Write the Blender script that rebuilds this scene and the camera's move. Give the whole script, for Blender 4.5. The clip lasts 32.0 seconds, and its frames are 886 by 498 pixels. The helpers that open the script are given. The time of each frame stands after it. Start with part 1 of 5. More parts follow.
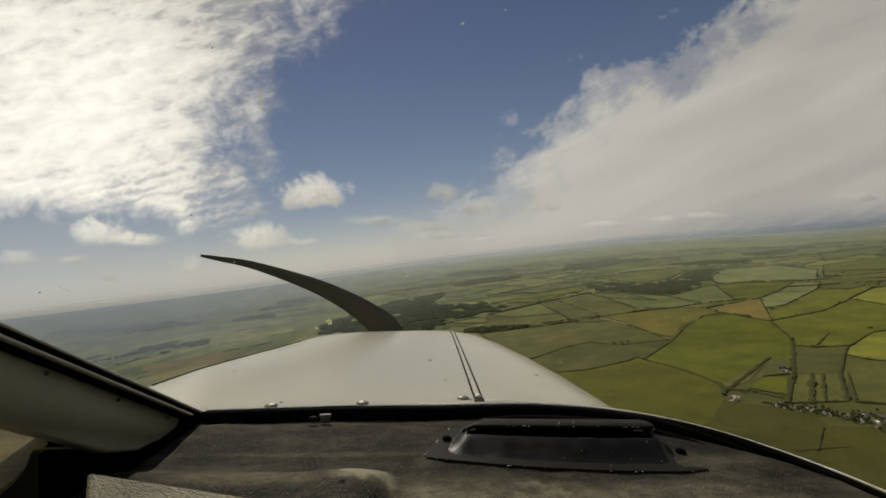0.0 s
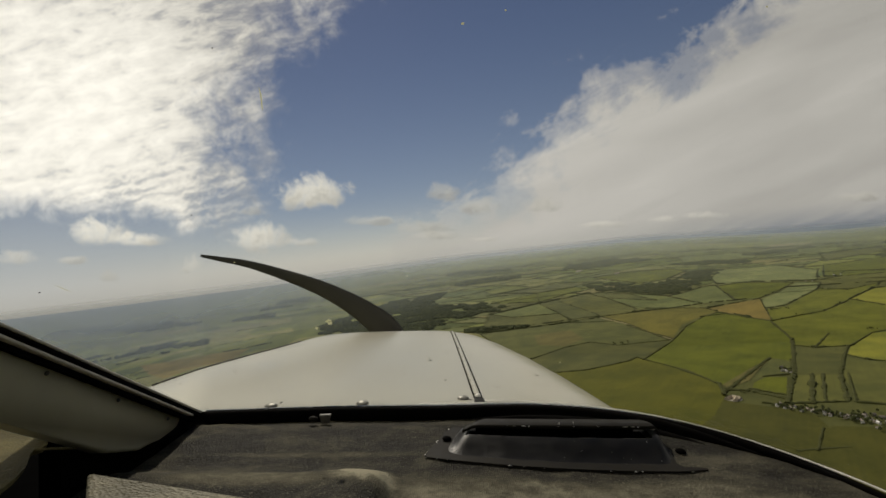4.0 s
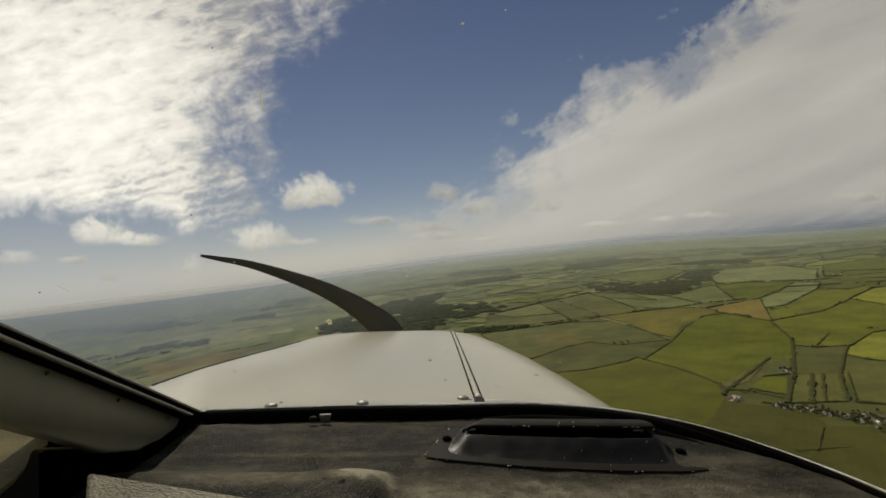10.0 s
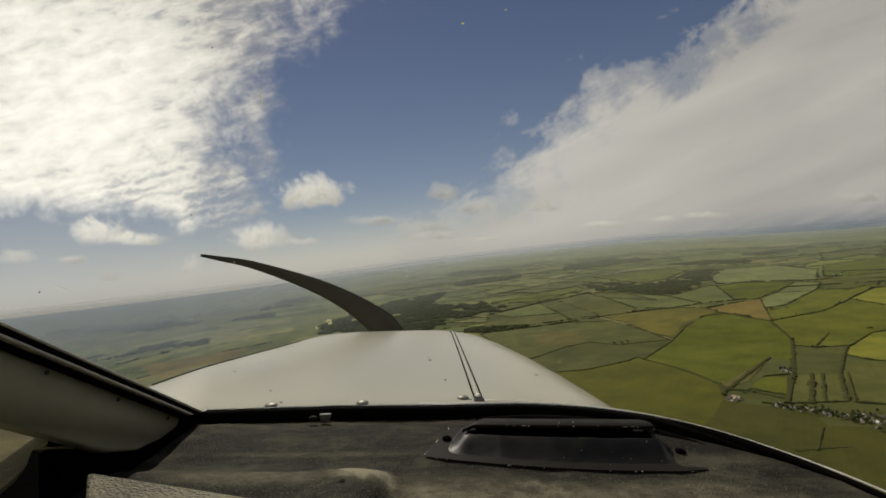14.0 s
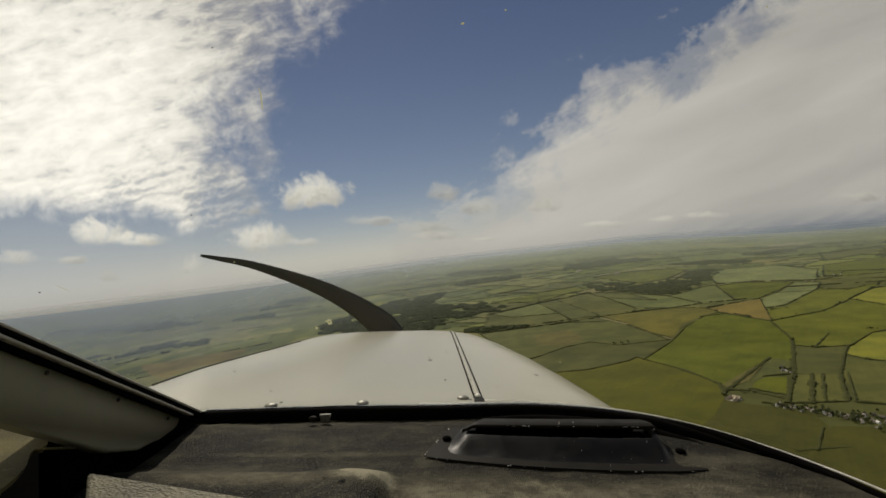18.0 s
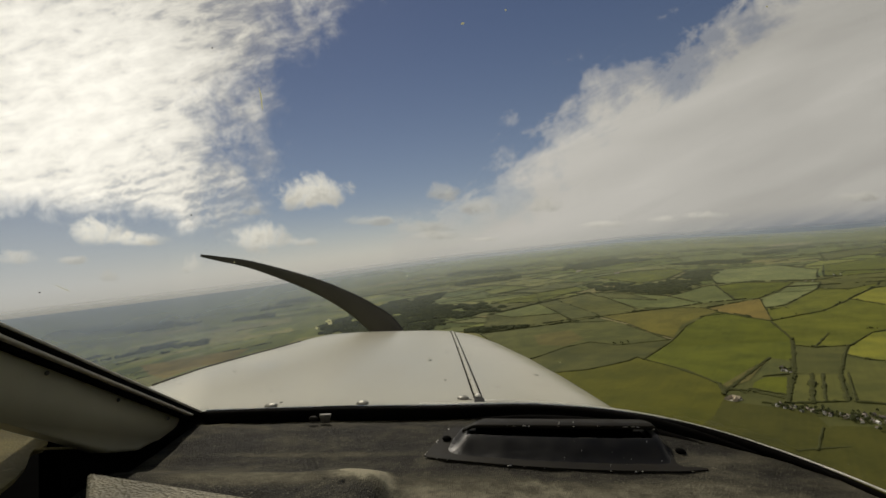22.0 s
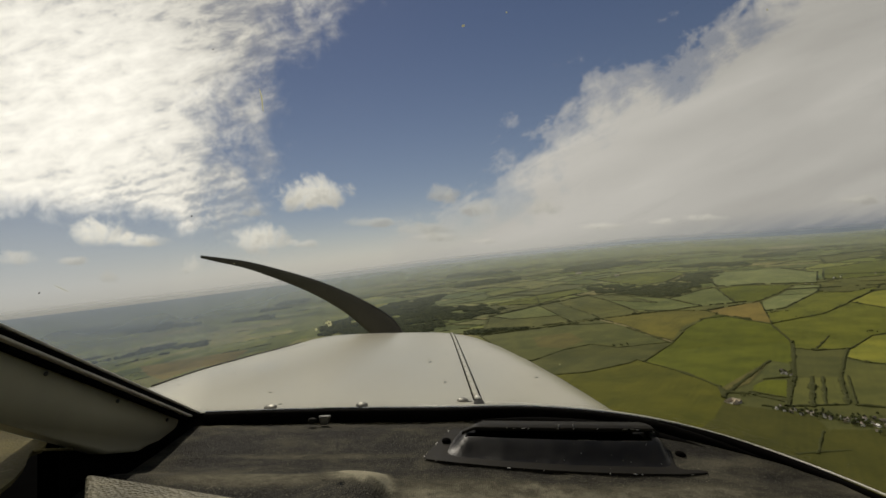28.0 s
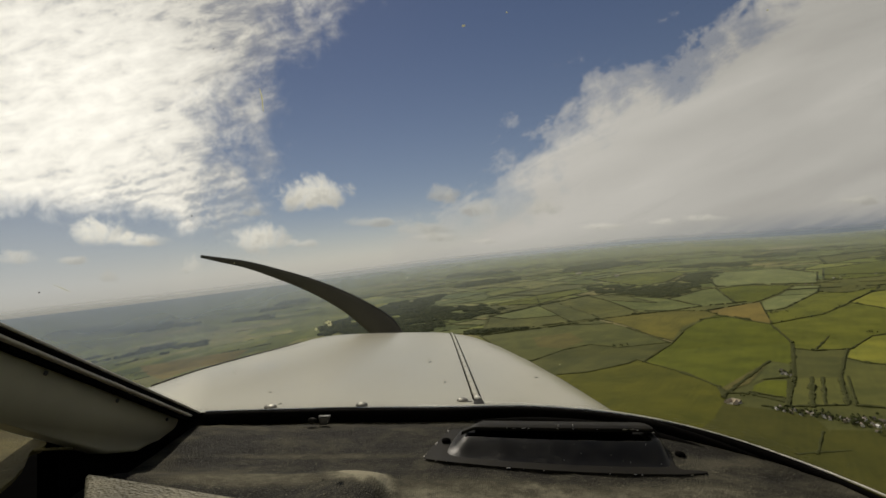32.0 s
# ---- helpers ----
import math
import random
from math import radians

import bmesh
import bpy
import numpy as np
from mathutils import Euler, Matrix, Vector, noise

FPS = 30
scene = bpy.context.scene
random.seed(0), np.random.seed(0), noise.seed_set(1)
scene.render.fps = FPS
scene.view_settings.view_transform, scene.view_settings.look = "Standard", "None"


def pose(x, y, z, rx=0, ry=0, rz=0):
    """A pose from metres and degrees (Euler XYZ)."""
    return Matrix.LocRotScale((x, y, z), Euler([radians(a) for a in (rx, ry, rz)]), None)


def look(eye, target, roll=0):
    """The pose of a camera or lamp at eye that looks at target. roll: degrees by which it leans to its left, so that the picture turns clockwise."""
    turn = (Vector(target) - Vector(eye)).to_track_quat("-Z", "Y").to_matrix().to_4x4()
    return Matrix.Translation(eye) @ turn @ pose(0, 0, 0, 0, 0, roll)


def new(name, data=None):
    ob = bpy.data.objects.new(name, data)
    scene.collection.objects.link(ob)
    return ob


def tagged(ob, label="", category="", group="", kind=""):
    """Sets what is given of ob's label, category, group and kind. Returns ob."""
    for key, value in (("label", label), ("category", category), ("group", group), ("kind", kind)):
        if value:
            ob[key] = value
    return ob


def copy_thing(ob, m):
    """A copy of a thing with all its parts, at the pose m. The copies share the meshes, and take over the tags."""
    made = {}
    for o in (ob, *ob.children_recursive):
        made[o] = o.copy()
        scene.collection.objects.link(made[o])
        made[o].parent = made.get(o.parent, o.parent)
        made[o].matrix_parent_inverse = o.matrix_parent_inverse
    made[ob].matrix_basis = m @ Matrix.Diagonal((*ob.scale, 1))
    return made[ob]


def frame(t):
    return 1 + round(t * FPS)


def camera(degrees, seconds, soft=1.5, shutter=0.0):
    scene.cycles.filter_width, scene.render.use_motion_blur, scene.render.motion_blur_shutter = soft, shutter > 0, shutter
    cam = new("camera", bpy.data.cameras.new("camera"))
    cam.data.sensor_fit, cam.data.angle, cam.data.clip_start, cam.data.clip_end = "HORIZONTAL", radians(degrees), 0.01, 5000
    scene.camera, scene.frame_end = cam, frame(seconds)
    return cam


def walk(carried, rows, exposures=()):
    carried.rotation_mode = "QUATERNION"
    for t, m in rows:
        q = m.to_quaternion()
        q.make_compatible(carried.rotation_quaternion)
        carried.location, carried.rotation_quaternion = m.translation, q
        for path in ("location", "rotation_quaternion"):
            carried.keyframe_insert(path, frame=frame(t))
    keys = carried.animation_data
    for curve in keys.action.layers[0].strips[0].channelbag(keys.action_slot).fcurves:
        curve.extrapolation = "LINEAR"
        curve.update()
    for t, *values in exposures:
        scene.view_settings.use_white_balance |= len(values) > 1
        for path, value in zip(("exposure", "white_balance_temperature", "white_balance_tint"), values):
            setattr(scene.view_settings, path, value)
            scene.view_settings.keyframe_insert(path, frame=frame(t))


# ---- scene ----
cam = camera(87.5, 32.0, soft=1.6)
# The camera is clamped above the dash of a banked aeroplane; late on its mount sags a little.
ALT, PITCH, ROLL = 400.0, 2.15, 7.0


def held(sag_pitch, sag_roll):
    return pose(0, 0, ALT, 90 + PITCH, ROLL, 0) @ pose(0, 0, 0, sag_pitch, 0, sag_roll)


walk(cam, [
    (0.0, held(0.0, 0.0)),
    (3.5, held(0.02, 0.0)),
    (7.0, held(-0.05, -0.03)),
    (10.0, held(0.0, 0.0)),
    (14.0, held(-0.02, 0.03)),
    (20.0, held(0.0, 0.0)),
    (25.5, held(0.0, 0.0)),
    (27.5, held(0.19, 0.14)),
    (29.0, held(0.25, 0.2)),
    (30.5, held(0.27, 0.22)),
    (32.0, held(0.22, 0.24)),
])

# ---- world, sun, exposure ----
scene.view_settings.exposure = 0.0
PLANE = pose(0, 0, ALT, PITCH, ROLL, 0)          # aeroplane axes: x right, y ahead, z up
TURN = PLANE.to_3x3()
SUN_WAY = (TURN @ Vector((-0.32, 1.0, 0.78))).normalized()
SUN_EL = math.asin(SUN_WAY.z)
SUN_AZ = math.atan2(SUN_WAY.x, SUN_WAY.y)

sun = new("sun", bpy.data.lights.new("sun", "SUN"))
sun.data.energy, sun.data.angle, sun.data.color = 2.6, radians(0.6), (1.0, 0.92, 0.78)
sun.matrix_world = look((0, 0, 900), Vector((0, 0, 900)) - SUN_WAY)


class Graph:
    """Short hand for node trees."""

    def __init__(self, tree):
        self.tree = tree
        tree.nodes.clear()

    def node(self, kind, inputs=None):
        n = self.tree.nodes.new(kind)
        for key, value in (inputs or {}).items():
            self.put(n.inputs[key], value)
        return n

    def put(self, socket, value):
        if isinstance(value, bpy.types.NodeSocket):
            self.tree.links.new(value, socket)
        elif isinstance(value, bpy.types.Node):
            self.tree.links.new(value.outputs[0], socket)
        else:
            socket.default_value = value

    def math(self, op, a, b=0.0, c=0.0):
        n = self.node("ShaderNodeMath")
        n.operation = op
        for i, value in enumerate((a, b, c)):
            self.put(n.inputs[i], value)
        return n.outputs[0]

    def smooth(self, x, lo, hi, to_lo=0.0, to_hi=1.0):
        n = self.node("ShaderNodeMapRange", {0: x, 1: lo, 2: hi, 3: to_lo, 4: to_hi})
        n.interpolation_type = "SMOOTHSTEP"
        return n.outputs[0]

    def noise(self, vector, scale, detail=5.0, rough=0.55, warp=0.0):
        n = self.node("ShaderNodeTexNoise", {"Vector": vector, "Scale": scale, "Detail": detail, "Roughness": rough, "Distortion": warp})
        return n.outputs[0]

    def mix(self, fac, a, b, blend="MIX"):
        n = self.node("ShaderNodeMix")
        n.data_type, n.blend_type = "RGBA", blend
        self.put(n.inputs[0], fac)
        self.put(n.inputs[6], a)
        self.put(n.inputs[7], b)
        return n.outputs[2]

    def ramp(self, fac, stops, smooth=False):
        n = self.node("ShaderNodeValToRGB", {0: fac})
        e = n.color_ramp.elements
        n.color_ramp.interpolation = "EASE" if smooth else "LINEAR"
        while len(e) < len(stops):
            e.new(0.5)
        for el, (at, col) in zip(e, stops):
            el.position = at
            el.color = (col, col, col, 1) if isinstance(col, float) else (*col, 1)
        return n.outputs[0]

    def curve(self, x, lo, hi, stops):
        """A function of one number through a few knots, over lo..hi; values in -1..1."""
        fac = self.node("ShaderNodeMapRange", {0: x, 1: lo, 2: hi}).outputs[0]
        out = self.ramp(fac, [((a - lo) / (hi - lo), (b + 1) / 2) for a, b in stops])
        return self.math("MULTIPLY_ADD", out, 2.0, -1.0)

    def grained(self, vector, deg, sx, sy, sz=1.0):
        """Coordinates stretched along a direction deg degrees from x."""
        turn = self.node("ShaderNodeMapping", {0: vector, 2: (0, 0, radians(-deg))})
        return self.node("ShaderNodeMapping", {0: turn, 3: (sx, sy, sz)}).outputs[0]

    def xyz(self, x, y, z=0.0):
        return self.node("ShaderNodeCombineXYZ", {0: x, 1: y, 2: z}).outputs[0]


def rgb(r, g, b):
    return (r, g, b, 1.0)


world = bpy.data.worlds.new("sky")
scene.world = world
world.use_nodes = True
g = Graph(world.node_tree)
way = g.node("ShaderNodeTexCoord").outputs["Generated"]


def along(axis):
    n = g.node("ShaderNodeVectorMath", {0: way, 1: tuple(axis)})
    n.operation = "DOT_PRODUCT"
    return n.outputs["Value"]


ahead = g.math("MAXIMUM", along(TURN @ Vector((0, 1, 0))), 0.08)
u = g.math("DIVIDE", along(TURN @ Vector((1, 0, 0))), ahead)
v = g.math("DIVIDE", along(TURN @ Vector((0, 0, 1))), ahead)
height = along((0, 0, 1))
plane_uv = g.xyz(u, v)

sky = g.node("ShaderNodeTexSky")
sky.sky_type, sky.sun_disc, sky.sun_elevation, sky.sun_rotation = "NISHITA", False, SUN_EL, SUN_AZ
sky.altitude, sky.air_density, sky.dust_density, sky.ozone_density = 400.0, 1.0, 0.05, 3.0
blue = g.mix(1.0, sky.outputs[0], rgb(0.056, 0.0445, 0.040), "MULTIPLY")
deep = g.mix(g.smooth(height, 0.18, 0.55), rgb(1.0, 1.0, 1.0), rgb(0.83, 0.865, 0.96))
blue = g.mix(1.0, blue, deep, "MULTIPLY")
# whitish haze over the horizon
haze = g.smooth(height, -0.02, 0.26, 1.0, 0.0)
haze = g.math("POWER", haze, 3.0)
blue = g.mix(haze, blue, rgb(0.56, 0.54, 0.49))

pale = g.math("MULTIPLY", g.smooth(u, -0.25, -0.9, 0.0, 0.42), g.smooth(v, 0.0, 0.2, 1.0, 0.25))
blue = g.mix(pale, blue, rgb(0.47, 0.49, 0.52))

fine = g.noise(plane_uv, 11.0, 9.0, 0.66, 0.25)
broad = g.noise(plane_uv, 2.6, 4.0, 0.55)
lump = g.math("ADD", g.math("MULTIPLY_ADD", fine, 0.62, -0.31), g.math("MULTIPLY_ADD", broad, 0.34, -0.17))

# big sunlit bank on the sun's side
edge = g.curve(v, -0.1, 0.7, [(-0.1, -0.56), (0.04, -0.49), (0.09, -0.43), (0.123, -0.40), (0.172, -0.40), (0.23, -0.415), (0.294, -0.425), (0.355, -0.40), (0.416, -0.315), (0.477, -0.25), (0.54, -0.205), (0.7, -0.12)])
floor_l = g.curve(u, -1.2, 0.0, [(-1.2, 0.15), (-0.957, 0.105), (-0.71, 0.085), (-0.55, 0.048), (-0.48, 0.035), (0.0, 0.03)])
inside = g.math("ADD", g.math("SUBTRACT", g.math("SUBTRACT", edge, 0.028), u), g.math("MULTIPLY", lump, 0.85))
floor_gap = g.math("ADD", g.math("SUBTRACT", v, floor_l), g.math("MULTIPLY", lump, 0.22))
bank_a = g.math("MULTIPLY", g.smooth(inside, -0.09, 0.15), g.smooth(floor_gap, -0.03, 0.045))
streak_uv = g.grained(plane_uv, 14, 11.0, 34.0)
streak = g.noise(streak_uv, 1.0, 7.0, 0.62, 0.6)
patch = g.noise(g.grained(plane_uv, 12, 0.75, 1.35), 21.0, 7.0, 0.62, 0.35)
cells = g.noise(plane_uv, 4.2, 3.0, 0.5)
ripple_uv = g.node("ShaderNodeMapping", {0: plane_uv, 2: (0, 0, radians(-14)), 3: (1.0, 1.0, 1.0)}).outputs[0]
ripple = g.node("ShaderNodeTexWave", {"Vector": ripple_uv, "Scale": 15.0, "Distortion": 5.5, "Detail": 4.0, "Detail Scale": 2.2, "Detail Roughness": 0.6})
ripple.bands_direction = "Y"
ripple = ripple.outputs["Fac"]
low = g.math("MULTIPLY", g.smooth(v, 0.10, 0.26, 1.0, 0.0), g.smooth(u, -1.0, -0.75))
from_sun = g.math("ADD", g.math("POWER", g.math("ADD", u, 0.86), 2.0), g.math("POWER", g.math("SUBTRACT", v, 0.25), 2.0))
near_sun = g.smooth(from_sun, 0.0, 0.22, 1.0, 0.0)
thin = g.math("ADD", g.math("MULTIPLY", streak, 0.36), g.math("ADD", g.math("MULTIPLY", patch, 0.42), g.math("MULTIPLY", cells, 0.22)))
thin = g.math("ADD", thin, g.math("MULTIPLY_ADD", near_sun, 0.13, -0.055))
thin = g.math("SUBTRACT", thin, g.math("MULTIPLY", g.math("MULTIPLY", ripple, low), 0.095))
bank_a = g.math("MULTIPLY", bank_a, g.smooth(thin, 0.36, 0.52, 0.54, 1.0))
bright_a = g.math("ADD", g.math("MULTIPLY_ADD", near_sun, 0.27, 0.60), g.math("MULTIPLY_ADD", thin, 1.3, -0.60))
col_a = g.mix(1.0, rgb(1.01, 0.96, 0.87), g.xyz(bright_a, bright_a, bright_a), "MULTIPLY")

# long bank that climbs to the right
diag_uv = g.grained(plane_uv, 33, 4.5, 14.0)
diag = g.noise(diag_uv, 1.0, 8.0, 0.6, 0.5)
top_r = g.curve(u, -1.2, 1.2, [(-1.2, -0.40), (-0.45, -0.25), (-0.15, -0.03), (0.0, 0.10), (0.073, 0.145), (0.116, 0.20), (0.195, 0.24), (0.225, 0.305), (0.33, 0.35), (0.37, 0.395), (0.53, 0.45), (0.60, 0.52), (0.957, 0.76), (1.2, 0.92)])
inside = g.math("ADD", g.math("SUBTRACT", g.math("ADD", top_r, 0.018), v), g.math("MULTIPLY", lump, 0.55))
inside = g.math("ADD", inside, g.math("MULTIPLY_ADD", diag, 0.30, -0.15))
bank_b = g.smooth(inside, -0.015, 0.05)
long_uv = g.grained(plane_uv, 23, 1.5, 9.0)
long_n = g.noise(long_uv, 1.0, 5.0, 0.55, 0.3)
veil = g.smooth(g.math("ADD", inside, g.math("ADD", g.math("MULTIPLY_ADD", long_n, 0.22, -0.11), g.math("MULTIPLY_ADD", broad, 0.25, -0.125))), 0.02, 0.15, 0.42, 1.0)
bank_b = g.math("MULTIPLY", bank_b, veil)
bright_b = g.math("ADD", g.smooth(u, 0.0, 1.0, 0.585, 0.425), g.math("MULTIPLY_ADD", long_n, 0.3, -0.15))
bright_b = g.math("MULTIPLY", bright_b, g.smooth(v, -0.02, 0.16, 0.84, 1.0))
col_b = g.mix(1.0, rgb(1.01, 0.96, 0.885), g.xyz(bright_b, bright_b, bright_b), "MULTIPLY")

colour = g.mix(bank_a, blue, col_a)
colour = g.mix(bank_b, colour, col_b)

# small fair-weather clouds low over the horizon: centre, half sizes, brightness
PUFFS_WEST = [
    (-0.275, 0.116, 0.072, 0.042, 0.74), (-0.325, 0.093, 0.030, 0.018, 0.62), (-0.400, 0.020, 0.062, 0.036, 0.74), (-0.300, 0.014, 0.036, 0.011, 0.66), (-0.745, 0.032, 0.060, 0.036, 0.86), (-0.665, 0.018, 0.058, 0.018, 0.80),
    (-0.545, -0.036, 0.026, 0.024, 0.62), (-0.415, 0.080, 0.022, 0.013, 0.52), (-0.92, -0.022, 0.06, 0.018, 0.66), (-0.80, -0.026, 0.035, 0.010, 0.62), (-0.72, -0.062, 0.02, 0.016, 0.47),
]
PUFFS_EAST = [
    (0.082, 0.090, 0.040, 0.024, 0.52), (0.215, 0.092, 0.040, 0.017, 0.50), (0.0, 0.120, 0.035, 0.026, 0.50), (-0.145, 0.060, 0.060, 0.014, 0.56), (-0.045, 0.045, 0.065, 0.016, 0.50), (-0.02, 0.028, 0.05, 0.012, 0.54),
    (0.345, 0.052, 0.050, 0.009, 0.62), (0.475, 0.064, 0.030, 0.010, 0.66), (0.56, 0.072, 0.060, 0.010, 0.62), (0.905, 0.112, 0.05, 0.012, 0.50), (0.09, 0.020, 0.03, 0.006, 0.58),
]
edge_n = g.math("MULTIPLY_ADD", g.noise(plane_uv, 20.0, 9.0, 0.66, 0.4), 5.0, -2.5)
billow = g.math("MULTIPLY_ADD", g.noise(plane_uv, 42.0, 6.0, 0.6), 1.0, -0.5)
for cx, cy, rx, ry, light in PUFFS_WEST + PUFFS_EAST:
    dx = g.math("DIVIDE", g.math("SUBTRACT", u, cx), rx)
    dy = g.math("DIVIDE", g.math("SUBTRACT", v, cy), ry)
    d = g.math("ADD", g.math("POWER", dx, 2.0), g.math("POWER", g.math("MULTIPLY", dy, g.smooth(dy, -0.6, 0.0, 1.5, 1.0)), 2.0))
    body = g.smooth(g.math("ADD", d, edge_n), -0.15, 1.5, 1.0, 0.0)
    shade = g.smooth(g.math("ADD", g.math("SUBTRACT", dy, g.math("MULTIPLY", dx, 0.35)), g.math("ADD", edge_n, billow)), -1.1, 0.9, light * 0.74, light * 1.16)
    puff = g.mix(1.0, rgb(0.95, 0.90, 0.79), g.xyz(shade, shade, shade), "MULTIPLY")
    colour = g.mix(g.math("MULTIPLY", body, 0.95 if light > 0.7 else 0.62), colour, puff)
# the murk at the very skyline
hills = g.curve(u, -1.2, 1.2, [(-1.2, 0.005), (-0.5, 0.0065), (-0.2, 0.011), (0.0, 0.0134), (0.25, 0.009), (0.5, 0.003), (0.72, -0.006), (0.95, -0.014), (1.2, -0.016)])
murk = g.smooth(g.math("SUBTRACT", height, hills), -0.008, 0.045, 0.95, 0.0)
east = g.math("MULTIPLY", g.smooth(u, 0.25, 0.9), g.smooth(g.noise(long_uv, 6.0, 4.0), 0.35, 0.6, 0.6, 1.0))
colour = g.mix(murk, colour, g.mix(east, rgb(0.44, 0.425, 0.385), rgb(0.20, 0.215, 0.245)))
out = g.node("ShaderNodeOutputWorld", {0: g.node("ShaderNodeBackground", {0: colour, 1: 1.0})})


# ---- materials ----
def material(name):
    m = bpy.data.materials.new(name)
    m.use_nodes = True
    return m, Graph(m.node_tree)


def finish(gr, colour, rough=0.6, metal=0.0, bump=None, bump_height=0.002, spec=0.5, **more):
    shader = gr.node("ShaderNodeBsdfPrincipled", {"Base Color": colour, "Roughness": rough, "Metallic": metal, "Specular IOR Level": spec, **more})
    if bump is not None:
        gr.put(shader.inputs["Normal"], gr.node("ShaderNodeBump", {"Height": bump, "Distance": bump_height, "Strength": 0.8}).outputs[0])
    gr.node("ShaderNodeOutputMaterial", {0: shader})


def coords(gr):
    return gr.node("ShaderNodeTexCoord").outputs["Object"]


def simple(name, base, rough=0.5, metal=0.0, spread=0.25, scale=30.0, bump_height=0.0006, spec=0.5):
    m, gr = material(name)
    at = coords(gr)
    n = gr.noise(at, scale, 6.0, 0.6)
    big = gr.noise(at, scale * 0.12, 3.0)
    both = gr.math("MULTIPLY_ADD", n, 0.6, gr.math("MULTIPLY", big, 0.4))
    lo = tuple(c * (1 - spread) for c in base)
    hi = tuple(min(1.0, c * (1 + spread)) for c in base)
    col = gr.ramp(both, [(0.3, lo), (0.7, hi)])
    finish(gr, col, gr.smooth(n, 0.3, 0.7, max(0.02, rough - 0.08), min(1, rough + 0.08)), metal, n, bump_height, spec)
    return m


def vinyl_material(name, base, wear, grain=520.0, depth=0.0007, dust=0.5, gloss=0.12, dust_and_highlights=(), ribbed=0.25, stretch=0.55):
    """Worn grained vinyl: fine ribs and pebbles, dusty scuffs, pale scratches."""
    m, gr = material(name)
    at = coords(gr)
    pebble = gr.node("ShaderNodeTexVoronoi", {"Vector": gr.node("ShaderNodeMapping", {0: at, 3: (1.0, stretch, 1.0)}).outputs[0], "Scale": grain}).outputs[0]
    ribs = gr.node("ShaderNodeTexWave", {"Vector": at, "Scale": 190.0, "Distortion": 1.2, "Detail": 2.0, "Detail Scale": 0.6}).outputs["Fac"]
    scuff_at = gr.grained(at, -4, 9.0, 34.0, 20.0)
    scuff = gr.noise(scuff_at, 1.0, 8.0, 0.66, 0.4)
    blotch = gr.noise(at, 16.0, 8.0, 0.66, 0.6)
    worn = gr.smooth(gr.math("MULTIPLY_ADD", scuff, 0.38, gr.math("MULTIPLY", blotch, 0.62)), 0.44, 0.72)
    speck = gr.smooth(gr.noise(at, 700.0, 3.0, 0.6), 0.58, 0.68)
    nick = gr.smooth(gr.noise(gr.grained(at, 35, 40.0, 260.0, 60.0), 1.0, 3.0), 0.70, 0.76)
    # pale patches: dust, and on the dash a painted highlight as well
    for sx, sy, rx, ry, much in dust_and_highlights:
        part_at = gr.node("ShaderNodeMapping", {0: at, 1: (-sx / rx, -sy / ry, 0.0), 3: (1 / rx, 1 / ry, 0.0)}).outputs[0]
        n = gr.node("ShaderNodeVectorMath", {0: part_at})
        n.operation = "LENGTH"
        spot_n = gr.math("ADD", n.outputs["Value"], gr.math("MULTIPLY_ADD", blotch, 1.4, -0.7))
        worn = gr.math("ADD", worn, gr.math("MULTIPLY", gr.smooth(spot_n, 0.3, 1.1, much, 0.0), gr.smooth(gr.math("MULTIPLY_ADD", scuff, 0.35, gr.math("MULTIPLY", gr.noise(at, 45.0, 6.0, 0.7), 0.65)), 0.38, 0.62, 0.35, 1.2)))
    col = gr.mix(gr.math("MULTIPLY", worn, 0.333), rgb(*base), rgb(*(3 * c for c in wear)))
    pale = rgb(*(min(1, c * 2.4) for c in wear))
    col = gr.mix(gr.math("MULTIPLY", speck, dust), col, pale)
    col = gr.mix(gr.math("MULTIPLY", nick, 0.7), col, pale)
    finish(gr, col, gr.smooth(worn, 0, 1, 0.55, 0.85), 0.0, gr.math("ADD", gr.math("MULTIPLY_ADD", ribs, ribbed, pebble), gr.math("MULTIPLY", blotch, 0.8)), depth, gloss)
    return m


# the spot at (-0.068, 0.392) paints the hump's highlight along with its dust
DASH_VINYL = vinyl_material("dash_vinyl", (0.0175, 0.0161, 0.0120), (0.110, 0.101, 0.071), 760.0, 0.0011, 0.50, 0.03, ((0.18, 0.375, 0.14, 0.030, 1.2), (-0.068, 0.392, 0.034, 0.024, 4.5), (-0.16, 0.385, 0.10, 0.022, 1.0), (0.02, 0.38, 0.12, 0.03, 1.4), (-0.12, 0.45, 0.10, 0.008, 0.8)))
PAD_VINYL = vinyl_material("pad_vinyl", (0.155, 0.142, 0.094), (0.30, 0.275, 0.19), 380.0, 0.003, 0.15, 0.2, (), 0.0, 1.5)
OLIVE_TRIM = vinyl_material("olive_trim", (0.085, 0.073, 0.032), (0.16, 0.14, 0.072), 620.0, 0.0005, 0.2, 0.03, (), 0.0, 1.0)
BLACK_PLASTIC = simple("black_plastic", (0.0175, 0.0155, 0.0115), 0.55, 0.0, 0.4, 60.0, 0.0003, 0.05)
BLACK_RUBBER = simple("black_rubber", (0.0035, 0.0032, 0.0028), 0.8, 0.0, 0.4, 80.0, 0.0003, 0.01)
# near-black without sheen: shade put into the colour of gaps and recesses
SHADE_BLACK = simple("shade_black", (0.004, 0.004, 0.004), 0.9, 0.0, 0.2, 40.0, 0.0002, 0.0)
